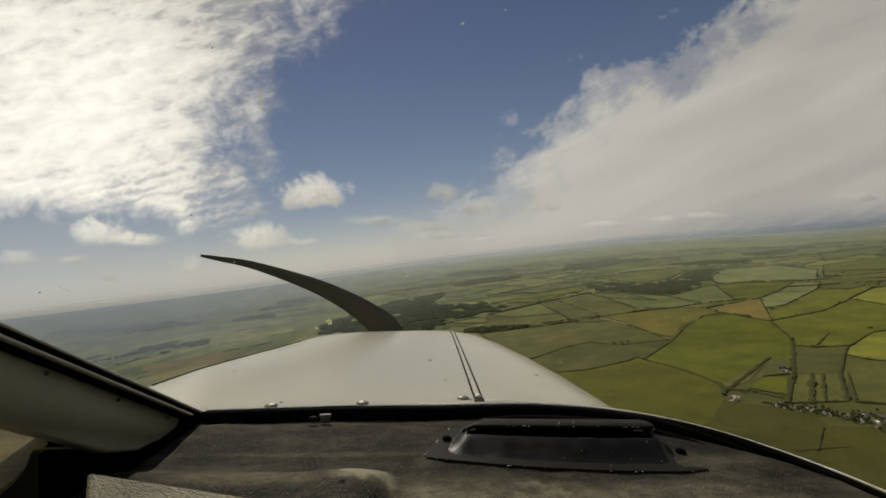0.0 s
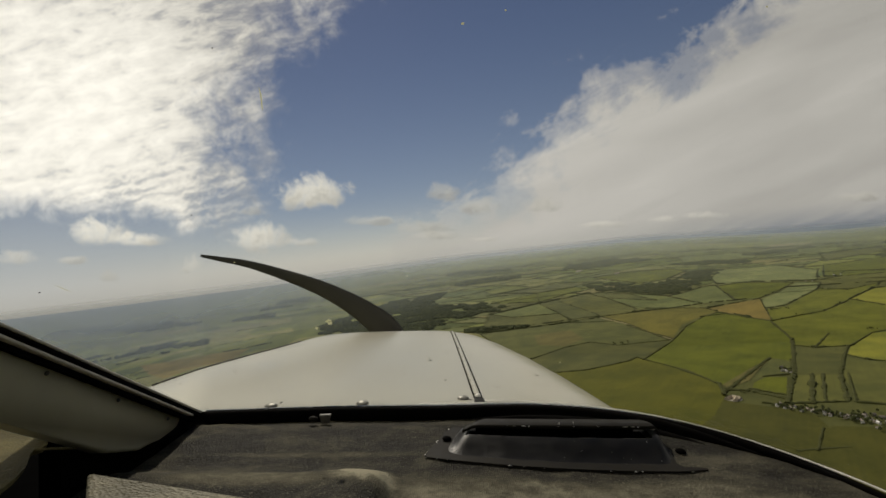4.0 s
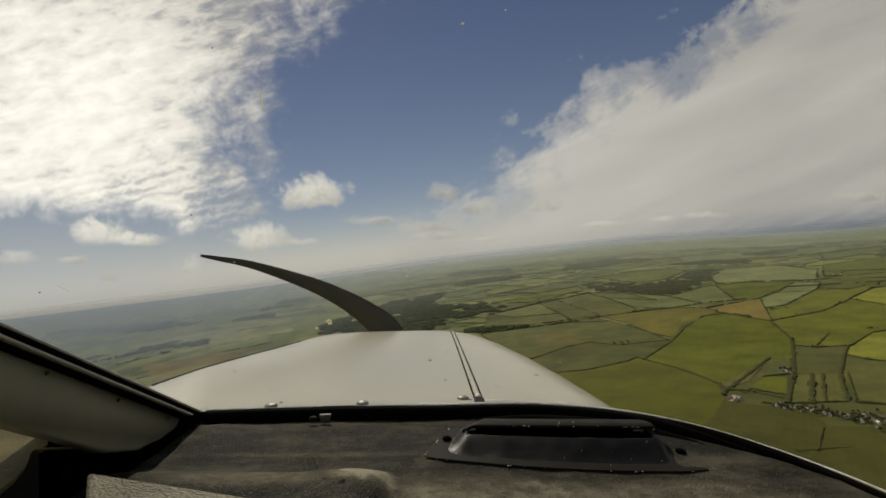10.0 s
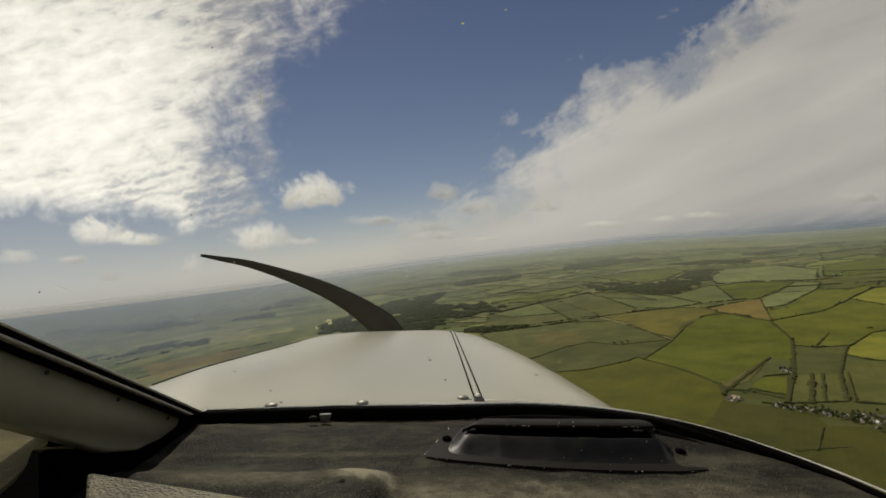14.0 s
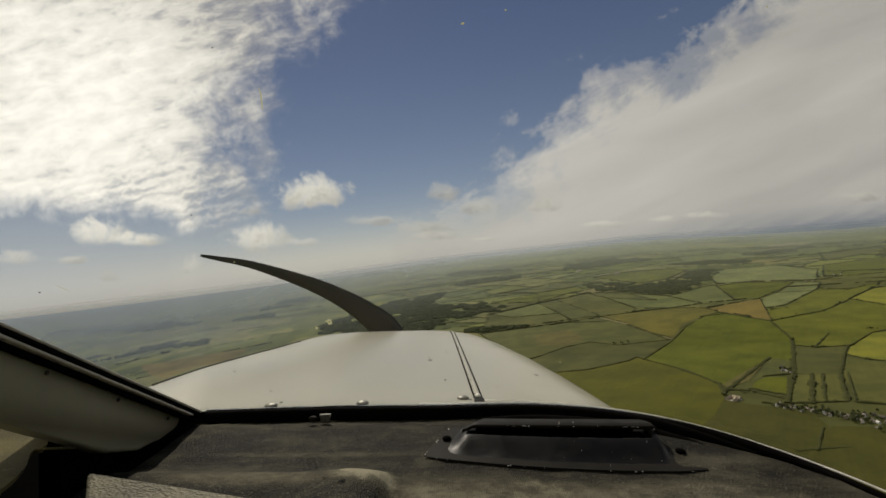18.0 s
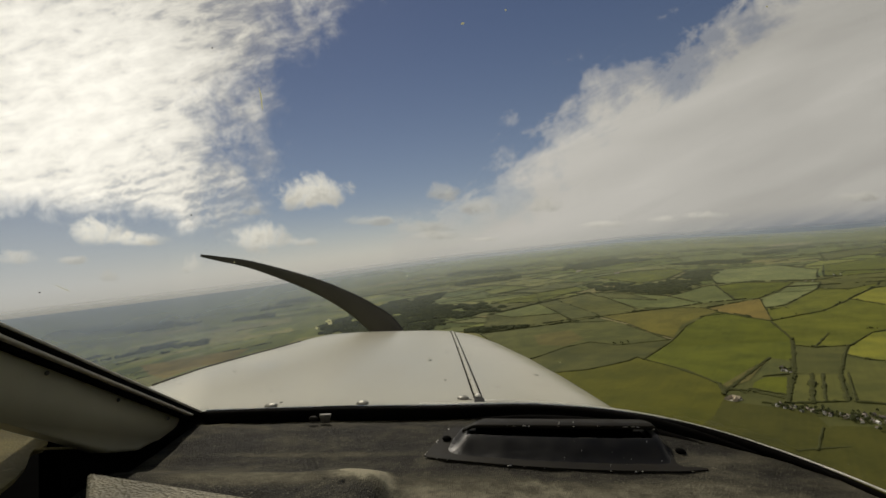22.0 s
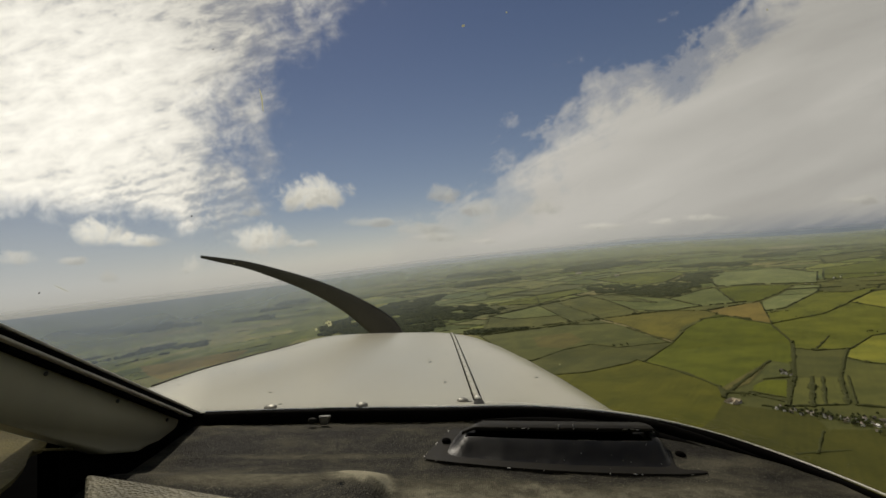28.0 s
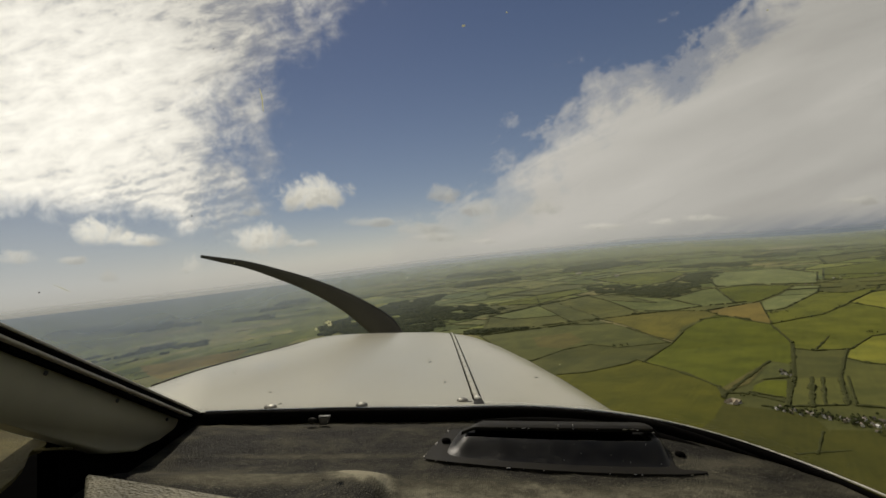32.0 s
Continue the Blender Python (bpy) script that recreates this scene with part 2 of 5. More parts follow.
CABIN_GREY = simple("cabin_grey", (0.345, 0.325, 0.235), 0.65, 0.0, 0.12, 22.0, 0.0004)
DULL_METAL = simple("dull_metal", (0.17, 0.16, 0.13), 0.5, 0.4, 0.3, 200.0, 0.0002)
POST_METAL = simple("post_metal", (0.52, 0.49, 0.41), 0.55, 0.0, 0.3, 90.0, 0.0003)
CABIN_DARK = simple("cabin_dark", (0.05, 0.048, 0.042), 0.8, 0.0, 0.2, 12.0, 0.0005)
CLIP_METAL = simple("clip_metal", (0.085, 0.078, 0.060), 0.6, 0.0, 0.7, 260.0, 0.0004)
SATIN_BLACK = simple("satin_black", (0.0175, 0.0158, 0.0120), 0.38, 0.0, 0.4, 60.0, 0.0002, 0.32)
RIM_PAINT = simple("rim_paint", (0.72, 0.69, 0.60), 0.35, 0.0, 0.25, 60.0, 0.0003)
BLADE_PAINT = simple("blade_paint", (0.050, 0.046, 0.037), 0.55, 0.0, 0.35, 60.0, 0.0004)
CHIPPED = simple("bare_chip", (0.6, 0.58, 0.52), 0.5, 0.0, 0.2, 200.0, 0.0001)
WORN_EDGE = simple("worn_edge", (0.16, 0.15, 0.115), 0.6, 0.0, 0.4, 400.0, 0.0001)
BUG = simple("dried_bug", (0.03, 0.028, 0.015), 0.8, 0.0, 0.4, 300.0, 0.0002)


def splash_material():
    m, gr = material("pale_splash")
    n = gr.noise(coords(gr), 900.0, 3.0)
    col = gr.mix(n, rgb(0.66, 0.65, 0.42), rgb(0.42, 0.42, 0.22))
    both = gr.node("ShaderNodeMixShader", {0: 0.4, 1: gr.node("ShaderNodeBsdfTranslucent", {0: col}), 2: gr.node("ShaderNodeBsdfDiffuse", {0: col})})
    gr.node("ShaderNodeOutputMaterial", {0: both})
    return m


BUG_PALE = splash_material()


def cowl_material():
    m, gr = material("cowl_paint")
    at = coords(gr)
    dirt = gr.noise(gr.node("ShaderNodeMapping", {0: at, 3: (6.0, 2.0, 6.0)}).outputs[0], 1.0, 6.0, 0.6)
    mott = gr.noise(at, 45.0, 5.0, 0.6)
    chips = gr.smooth(gr.noise(at, 70.0, 2.0, 0.5), 0.735, 0.75)
    col = gr.mix(gr.smooth(dirt, 0.4, 0.75), rgb(0.55, 0.52, 0.415), rgb(0.46, 0.435, 0.345))
    col = gr.mix(gr.math("MULTIPLY", mott, 0.22), col, rgb(0.44, 0.42, 0.345))
    col = gr.mix(chips, col, rgb(0.18, 0.16, 0.13))
    finish(gr, col, gr.smooth(dirt, 0.3, 0.7, 0.12, 0.26), 0.0, mott, 0.00006, 0.12)
    return m


COWL_PAINT = cowl_material()


def glass_material():
    m, gr = material("acrylic")
    clear = gr.node("ShaderNodeBsdfTransparent", {0: rgb(0.97, 0.975, 0.965)})
    shine = gr.node("ShaderNodeBsdfGlossy", {0: rgb(1, 1, 1), 1: 0.02})
    fres = gr.node("ShaderNodeFresnel", {0: 1.14})
    gr.node("ShaderNodeOutputMaterial", {0: gr.node("ShaderNodeMixShader", {0: fres, 1: clear, 2: shine})})
    return m


ACRYLIC = glass_material()

GREENS = [(0.0, (0.058, 0.076, 0.021)), (0.16, (0.118, 0.137, 0.026)), (0.32, (0.073, 0.089, 0.028)), (0.48, (0.165, 0.177, 0.038)),
          (0.62, (0.099, 0.113, 0.033)), (0.76, (0.177, 0.175, 0.061)), (0.86, (0.132, 0.151, 0.059)), (0.95, (0.185, 0.158, 0.060)), (1.0, (0.078, 0.109, 0.038))]


def field_material(name, source=None, base=None):
    """Grass or crop; source 'object' or 'island' picks a colour a field."""
    m, gr = material(name)
    at = coords(gr)
    if base is None:
        pick = gr.node("ShaderNodeObjectInfo").outputs["Random"] if source == "object" else gr.node("ShaderNodeNewGeometry").outputs["Random Per Island"]
        col = gr.ramp(pick, GREENS)
    else:
        col = gr.node("ShaderNodeRGB")
        col.outputs[0].default_value = rgb(*base)
        col = col.outputs[0]
    broad_n = gr.noise(at, 0.008, 5.0, 0.6)
    fine_n = gr.noise(at, 0.09, 6.0, 0.65)
    rows = gr.noise(gr.grained(at, 52, 0.004, 0.16, 0.1), 1.0, 3.0)
    tone = gr.math("ADD", gr.math("MULTIPLY_ADD", broad_n, 1.5, -0.75), gr.math("MULTIPLY_ADD", fine_n, 0.5, -0.25))
    tone = gr.math("ADD", tone, gr.math("MULTIPLY_ADD", rows, 0.5, -0.25))
    dark = gr.mix(1.0, col, rgb(0.80, 0.85, 0.78), "MULTIPLY")
    light = gr.mix(1.0, col, rgb(1.52, 1.45, 1.25), "MULTIPLY")
    col = gr.mix(gr.smooth(tone, -0.45, 0.45), dark, light)
    finish(gr, col, 0.9, 0.0, fine_n, 0.6, 0.15)
    return m


GROUND_MAT = field_material("rough_pasture", base=(0.075, 0.085, 0.028))
FIELD_MAT = field_material("field_by_piece", "object")
FAR_FIELD_MAT = field_material("far_field_by_piece", "island")
DRY_STUBBLE = field_material("weedy_stubble", base=(0.122, 0.108, 0.020))
STUBBLE = field_material("stubble", base=(0.165, 0.125, 0.032))
PASTURE = field_material("bright_pasture", base=(0.088, 0.098, 0.008))
PASTURE_DEEP = field_material("deep_green_pasture", base=(0.108, 0.114, 0.014))
BRIGHT_GRASS = field_material("yellowish_pasture", base=(0.079, 0.079, 0.007))
OLIVE_NEAR = field_material("olive_pasture", base=(0.056, 0.056, 0.009))
OLIVE_FIELD = field_material("olive_field", base=(0.092, 0.094, 0.025))
PALE_CROP = field_material("pale_crop", base=(0.150, 0.166, 0.066))
YELLOW_CROP = field_material("yellow_crop", base=(0.175, 0.175, 0.025))
DRY_GRASS = field_material("dry_grass", base=(0.104, 0.092, 0.030))
DARK_PASTURE = field_material("dark_pasture", base=(0.072, 0.075, 0.022))
DULL_GREEN = field_material("dull_green_field", base=(0.084, 0.089, 0.027))
GREY_GREEN = field_material("grey_green_field", base=(0.122, 0.136, 0.046))
PADDOCK = field_material("paddock_grass", base=(0.068, 0.071, 0.020))
TRACK_MAT = field_material("dry_track", base=(0.24, 0.20, 0.11))


def leaf_material(name, lo, hi):
    m, gr = material(name)
    at = coords(gr)
    isle = gr.node("ShaderNodeNewGeometry").outputs["Random Per Island"]
    n = gr.noise(at, 0.5, 5.0, 0.7)
    tone = gr.math("MULTIPLY_ADD", isle, 0.6, gr.math("MULTIPLY", n, 0.4))
    finish(gr, gr.ramp(tone, [(0.1, lo), (0.9, hi)]), 0.9, 0.0, n, 0.5, 0.06)
    return m


LEAVES = leaf_material("leaves", (0.042, 0.050, 0.020), (0.112, 0.122, 0.048))
HEDGE_LEAVES = leaf_material("hedge_leaves", (0.040, 0.043, 0.016), (0.086, 0.088, 0.030))
BARK = simple("bark", (0.07, 0.055, 0.04), 0.9, 0.0, 0.3, 3.0, 0.02)
RENDER_WHITE = simple("house_render", (0.68, 0.65, 0.58), 0.8, 0.0, 0.15, 0.6, 0.01)
STONE_WALL = simple("house_stone", (0.34, 0.29, 0.21), 0.85, 0.0, 0.25, 1.2, 0.02)
SLATE = simple("slate_roof", (0.18, 0.17, 0.16), 0.45, 0.0, 0.3, 1.5, 0.02)
TILE = simple("tile_roof", (0.22, 0.18, 0.145), 0.75, 0.0, 0.3, 1.5, 0.02)
WINDOW_DARK = simple("window_glass", (0.03, 0.035, 0.04), 0.15, 0.0, 0.2, 1.0, 0.001)
TAN_ROOF = simple("tan_roof", (0.36, 0.29, 0.19), 0.7, 0.0, 0.25, 0.6, 0.02)
CONCRETE = simple("yard_concrete", (0.40, 0.37, 0.30), 0.85, 0.0, 0.25, 0.3, 0.02)


# ---- mesh helpers ----
def mesh(name, verts, faces, mat, smooth=False):
    me = bpy.data.meshes.new(name)
    me.from_pydata(verts, [], faces)
    me.materials.append(mat)
    if smooth:
        me.shade_smooth()
    return me


def add(name, me, parent=None, label="", m=None):
    ob = new(name, me)
    if parent is not None:
        ob.parent = parent
    if m is not None:
        ob.matrix_basis = m
    if label:
        tagged(ob, label)
    return ob


def box_data(x0, x1, y0, y1, z0, z1):
    vs = [(x, y, z) for z in (z0, z1) for y in (y0, y1) for x in (x0, x1)]
    fs = [(0, 2, 3, 1), (4, 5, 7, 6), (0, 1, 5, 4), (2, 6, 7, 3), (0, 4, 6, 2), (1, 3, 7, 5)]
    return vs, fs


def part(name, bm, mat, parent, label="", smooth=True):
    me = bpy.data.meshes.new(name)
    bmesh.ops.recalc_face_normals(bm, faces=bm.faces)
    bm.to_mesh(me)
    bm.free()
    me.materials.append(mat)
    if smooth:
        me.shade_smooth()
    return add(name, me, parent, label)


def bevelled(corners_lo, corners_hi, radius, segments=3):
    """A prism between two equal rings of corners, edges rounded."""
    bm = bmesh.new()
    lo = [bm.verts.new(c) for c in corners_lo]
    hi = [bm.verts.new(c) for c in corners_hi]
    n = len(lo)
    bm.faces.new(lo[::-1])
    bm.faces.new(hi)
    for i in range(n):
        bm.faces.new((lo[i], lo[(i + 1) % n], hi[(i + 1) % n], hi[i]))
    if radius:
        bmesh.ops.bevel(bm, geom=bm.edges[:], offset=radius, segments=segments, affect="EDGES", profile=0.5)
    return bm


def tube(path, radius, sides=8, squash=1.0):
    """A closed tube along a list of points; radius may be one number or a function of the index."""
    bm = bmesh.new()
    rings = []
    for i, p in enumerate(path):
        p = Vector(p)
        t = (Vector(path[min(i + 1, len(path) - 1)]) - Vector(path[max(i - 1, 0)])).normalized()
        side = t.cross(Vector((0, 0, 1)))
        side = side.normalized() if side.length > 1e-4 else Vector((1, 0, 0))
        up = side.cross(t)
        r = radius(i) if callable(radius) else radius
        rings.append([bm.verts.new(p + side * (r * math.cos(a)) + up * (r * squash * math.sin(a)))
                      for a in (2 * math.pi * k / sides for k in range(sides))])
    for a, b in zip(rings, rings[1:]):
        for k in range(sides):
            bm.faces.new((a[k], a[(k + 1) % sides], b[(k + 1) % sides], b[k]))
    bm.faces.new(rings[0][::-1])
    bm.faces.new(rings[-1])
    return bm


def sheet(nx, ny, fn, off):
    """A grid sheet fn(s, t), s and t in 0..1, with a second face set off by a short vector."""
    bm = bmesh.new()
    off = Vector(off)
    top = [[Vector(fn(i / nx, j / ny)) for i in range(nx + 1)] for j in range(ny + 1)]
    a = [[bm.verts.new(q) for q in row] for row in top]
    c = [[bm.verts.new(q + off) for q in row] for row in top]
    for j in range(ny):
        for i in range(nx):
            bm.faces.new((a[j][i], a[j][i + 1], a[j + 1][i + 1], a[j + 1][i]))
            bm.faces.new((c[j][i], c[j + 1][i], c[j + 1][i + 1], c[j][i + 1]))
    for i in range(nx):
        bm.faces.new((a[0][i + 1], a[0][i], c[0][i], c[0][i + 1]))
        bm.faces.new((a[ny][i], a[ny][i + 1], c[ny][i + 1], c[ny][i]))
    for j in range(ny):
        bm.faces.new((a[j][0], a[j + 1][0], c[j + 1][0], c[j][0]))
        bm.faces.new((a[j + 1][nx], a[j][nx], c[j][nx], c[j + 1][nx]))
    return bm


# ---- the land ----
NEAR_REACH, FAR_REACH = 2000.0, 4750.0


def reach(d):
    """Distance at which land d metres off is laid: true out to two kilometres, drawn in beyond, where it climbs to the skyline."""
    if d <= NEAR_REACH:
        return d
    span = FAR_REACH - NEAR_REACH
    return NEAR_REACH + span * (1 - 1 / (1 + (d - NEAR_REACH) / span))


def ease(t):
    t = max(0.0, min(1.0, t))
    return t * t * (3 - 2 * t)


def skyline_slope(a):
    """How steeply the far land climbs to low hills in the heading a (radians from north), and sinks to a plain in the north-east."""
    return 0.0049 + 0.0085 * math.exp(-(a / 0.35) ** 2) - 0.022 * ease((a - 0.35) / 0.45)


def swell(x, y):
    """Height of the far hills above the near fields."""
    d = math.hypot(x, y)
    return d * skyline_slope(math.atan2(x, y)) * ease((d - 2200) / 15000) if d > 2200 else 0.0


def lay(x, y, h=0.0):
    d = math.hypot(x, y)
    k = reach(d) / d if d > 1 else 1.0
    return (x * k, y * k, ALT * (1 - k) + (h + swell(x, y)) * k)


def build_ground():
    radii = [0.0]
    d = 40.0
    while d < 60000:
        radii.append(d)
        d *= 1.035 if d > 300 else 1.25
    steps = 300
    vs, fs = [], []
    for d in radii:
        for k in range(steps):
            a = 2 * math.pi * k / steps
            vs.append(lay(d * math.sin(a), d * math.cos(a), -1.2))
    for j in range(len(radii) - 1):
        for k in range(steps):
            a, b = j * steps + k, j * steps + (k + 1) % steps
            fs.append((a, a + steps, b + steps, b))
    ob = add("ground", mesh("ground", vs, fs, GROUND_MAT, True))
    return tagged(ob, "rolling green farmland that runs out to a hazy skyline", "ground", kind="structure")


ground = build_ground()


def inside_poly(x, y, poly):
    hit = False
    for (x0, y0), (x1, y1) in zip(poly, poly[1:] + poly[:1]):
        if (y0 > y) != (y1 > y) and x < (x1 - x0) * (y - y0) / (y1 - y0) + x0:
            hit = not hit
    return hit


def poly_mesh(poly, h, cell, bent=False):
    """A polygon laid on the land, cut finely enough to follow it."""
    bm = bmesh.new()
    bm.faces.new([bm.verts.new((x, y, 0)) for x, y in poly])
    xs, ys = [p[0] for p in poly], [p[1] for p in poly]
    for axis, lo, hi in ((0, min(xs), max(xs)), (1, min(ys), max(ys))):
        n = min(40, int((hi - lo) / cell))
        for i in range(1, n + 1):
            co = [0, 0, 0]
            co[axis] = lo + (hi - lo) * i / (n + 1)
            no = [0, 0, 0]
            no[axis] = 1
            bmesh.ops.bisect_plane(bm, geom=bm.verts[:] + bm.edges[:] + bm.faces[:], plane_co=co, plane_no=no)
    for vert in bm.verts:
        x, y = warp(vert.co.x, vert.co.y) if bent else (vert.co.x, vert.co.y)
        vert.co = lay(x, y, h)
    bmesh.ops.recalc_face_normals(bm, faces=bm.faces)
    return bm


# Known fields, east and north in metres from the point below the aeroplane.
KNOWN = []


def plot(name, mat, bound, label):
    """Notes a field by its bound; the fields are laid below."""
    KNOWN.append((name, mat, bound, label))


plot("paddock", PADDOCK, [(640, 1180), (960, 1440), (1140, 1480), (1420, 1590), (1560, 1560), (1200, 1180), (840, 840), (700, 900), (650, 1090)], "dull green paddocks and gardens round the village")
plot("pasture", BRIGHT_GRASS, [(250, 1580), (430, 1550), (590, 1600), (640, 1640), (650, 1570), (680, 1440), (690, 1330), (690, 1240), (650, 1150), (560, 1040), (410, 910), (200, 950), (220, 1240)], "bright olive pasture beside the engine cowling")
plot("field", OLIVE_NEAR, [(650, 1150), (650, 1090), (690, 1040), (730, 970), (700, 900), (620, 820), (530, 750), (360, 820), (410, 910), (560, 1040)], "olive pasture below the farm")
plot("field", OLIVE_NEAR, [(710, 910), (780, 880), (830, 850), (600, 630), (520, 740), (620, 820)], "olive field below the village road")
plot("pasture", PASTURE, [(640, 1590), (860, 1830), (1060, 2100), (1230, 2270), (1350, 2350), (1350, 2220), (1350, 1970), (1180, 1630), (980, 1360), (960, 1430), (850, 1350), (690, 1230), (690, 1330), (680, 1440)], "large bright green pasture ringed by hedges")
plot("pasture", PASTURE_DEEP, [(1350, 1970), (1520, 2020), (1640, 2050), (1950, 2260), (1880, 2000), (1830, 1880), (1540, 1590), (1420, 1580), (1230, 1450), (1140, 1480), (1120, 1540), (1180, 1630)], "deep green pasture that runs on from the large one")
plot("field", DRY_GRASS, [(690, 1230), (690, 1200), (770, 1240), (930, 1400), (850, 1350)], "brownish dry corner beside a thick hedge")
plot("field", DULL_GREEN, [(950, 1410), (980, 1370), (880, 1250), (820, 1260), (770, 1230)], "small green field between thick hedges")
plot("field", PASTURE, [(770, 1220), (820, 1250), (870, 1230), (770, 1100), (730, 1170)], "small green paddock beside a house")
plot("field", DARK_PASTURE, [(1110, 1530), (1130, 1470), (1230, 1460), (1130, 1360), (980, 1200), (900, 1250)], "dull dark green square field above the strips")
plot("field", OLIVE_FIELD, [(890, 1240), (980, 1200), (840, 1020), (740, 1050)], "olive strip fields split by thin hedges")
plot("field", YELLOW_CROP, [(1410, 1570), (1560, 1570), (1200, 1200), (1140, 1290), (1140, 1360), (1220, 1440)], "yellow-green field near the village")
plot("field", OLIVE_FIELD, [(1120, 1340), (1130, 1280), (1150, 1250), (920, 950), (850, 1010), (980, 1190)], "brownish green field beside the strips")
plot("stubble_field", STUBBLE, [(1390, 2520), (1580, 2580), (1760, 2630), (1570, 2320), (1370, 1990), (1360, 2110), (1370, 2250), (1370, 2390)], "orange-brown stubble field with a bushy corner")
plot("stubble_field", DRY_STUBBLE, [(870, 2710), (1060, 2710), (1280, 2670), (1390, 2530), (1360, 2370), (1250, 2310), (1050, 2130), (880, 1870), (870, 2060), (890, 2350)], "olive-brown weedy stubble field between dark hedges")
plot("field", DULL_GREEN, [(160, 2590), (510, 2600), (850, 2650), (870, 2300), (860, 1850), (650, 1610), (640, 1650), (590, 1610), (440, 1560), (290, 1590)], "dull green field with a dark clump of trees")
plot("field", DARK_PASTURE, [(290, 1590), (440, 1560), (590, 1610), (640, 1650), (650, 1610), (860, 1850), (660, 1870), (590, 2000), (460, 1950), (280, 1800)], "dark olive field below a clump of trees")
plot("field", DRY_GRASS, [(410, 2340), (600, 2360), (590, 2090), (470, 1980), (380, 2080)], "rough dry patch in a dull green field")
plot("field", GREY_GREEN, [(310, 3450), (740, 3790), (720, 3050), (420, 3150)], "grey-green field below a belt of trees")
plot("field", OLIVE_FIELD, [(170, 2670), (310, 3440), (420, 3140), (720, 3040), (700, 2720), (560, 2700)], "olive field along a thick hedge")
plot("field", DULL_GREEN, [(740, 3790), (905, 3900), (895, 2900), (880, 2740), (705, 2720), (725, 3050)], "narrow dull green field between hedges")
plot("field", OLIVE_FIELD, [(905, 3900), (1250, 4130), (1230, 3590), (1130, 2790), (880, 2740), (895, 2900)], "olive field below the wood")
plot("field", DULL_GREEN, [(1270, 4180), (1450, 3740), (1390, 3100), (1240, 3560)], "small green field at the edge of the wood")
plot("field", GREY_GREEN, [(1450, 3740), (1540, 3280), (1470, 2710), (1290, 2690), (1150, 2810), (1240, 3560), (1390, 3100)], "grey-green field in front of the wood")
plot("field", GREY_GREEN, [(4690, 9260), (5850, 8790), (4440, 6570), (3620, 7000)], "pale far field")
plot("field", DULL_GREEN, [(4780, 5900), (6000, 6340), (4940, 5180), (3820, 4650)], "dull green far field")
plot("field", GREY_GREEN, [(1660, 3310), (1940, 3550), (2070, 3580), (1650, 2680), (1480, 2730), (1550, 3260)], "grey-green field below the end of the wood")
plot("field", PASTURE, [(2030, 3490), (2230, 3530), (2370, 3180), (2050, 2870), (1770, 2650), (1660, 2700)], "green field beside the pale crop")
plot("field", PALE_CROP, [(1750, 2600), (2020, 2820), (2380, 3160), (2420, 3010), (2170, 2730), (1660, 2310), (1560, 2300)], "pale grey-green crop field")
plot("field", PASTURE_DEEP, [(1640, 2270), (2190, 2750), (2210, 2570), (2510, 2690), (2300, 2520), (1940, 2260), (1650, 2060), (1540, 2040), (1370, 1990), (1540, 2260)], "green field along a hedge with bushes")
plot("field", YELLOW_CROP, [(1960, 2270), (2290, 2500), (2480, 2530), (1860, 1910), (1920, 2120)], "yellow-green field by a hedge")
plot("field", PALE_CROP, [(2960, 5020), (3410, 4720), (3060, 3820), (2510, 3150), (2320, 3470), (2120, 3650), (2350, 4110)], "large pale grey-green field beside the hamlet")
plot("field", PASTURE, [(3400, 4170), (4110, 4310), (4320, 4250), (3100, 3070), (2760, 3200), (2680, 3300)], "wide green field behind the hamlet")
plot("field", PASTURE, [(1940, 6080), (2510, 6380), (2960, 6030), (2800, 5380), (2210, 4640), (1870, 4520)], "bright far field behind the wood")
plot("field", PASTURE, [(400, 4280), (920, 4770), (1400, 5010), (1370, 4620), (770, 3920)], "green field beside a dark wood")
plot("field", DULL_GREEN, [(440, 5200), (950, 5560), (1510, 5890), (1660, 5440), (1420, 5080), (900, 4810)], "dull green field beyond a hedge")
plot("field", YELLOW_CROP, [(-1420, 5960), (-1000, 6270), (-780, 6490), (-850, 5740), (-1120, 5330)], "yellow crop field in front of a dark wood")
plot("stubble_field", STUBBLE, [(-2030, 3030), (-1850, 3060), (-1620, 3180), (-1400, 3230), (-1310, 2740), (-1440, 2680), (-1510, 2420), (-1730, 2640)], "brown ploughed field with dark copses beside it")
plot("stubble_field", TRACK_MAT, [(9510, 13570), (10930, 14500), (11360, 14160), (9090, 11510), (8150, 11480)], "pale tan field far off")


def hull(points):
    """The outer bound of a set of points, walked round once."""
    points = sorted(set(points))
    ends = []
    for run in (points, points[::-1]):
        side = []
        for p in run:
            while len(side) > 1 and (side[-1][0] - side[-2][0]) * (p[1] - side[-2][1]) <= (side[-1][1] - side[-2][1]) * (p[0] - side[-2][0]):
                side.pop()
            side.append(p)
        ends += side[:-1]
    return ends


# rough grass that shows along the hedges between these fields
part("field_margins", poly_mesh(hull([p for k in KNOWN for p in k[2] if p[0] > 100 and 1150 < math.hypot(*p) < 4400]), 0.45, 90), OLIVE_FIELD, ground, "rough olive grass along the hedges", smooth=False)
for name, mat, poly, label in KNOWN:
    far = math.hypot(*poly[0])
    part(name, poly_mesh(poly, {DRY_GRASS: 1.35, DARK_PASTURE: 1.15, PADDOCK: 0.55}.get(mat, 0.9), max(60, far * 0.04)), mat, ground, label, smooth=False)


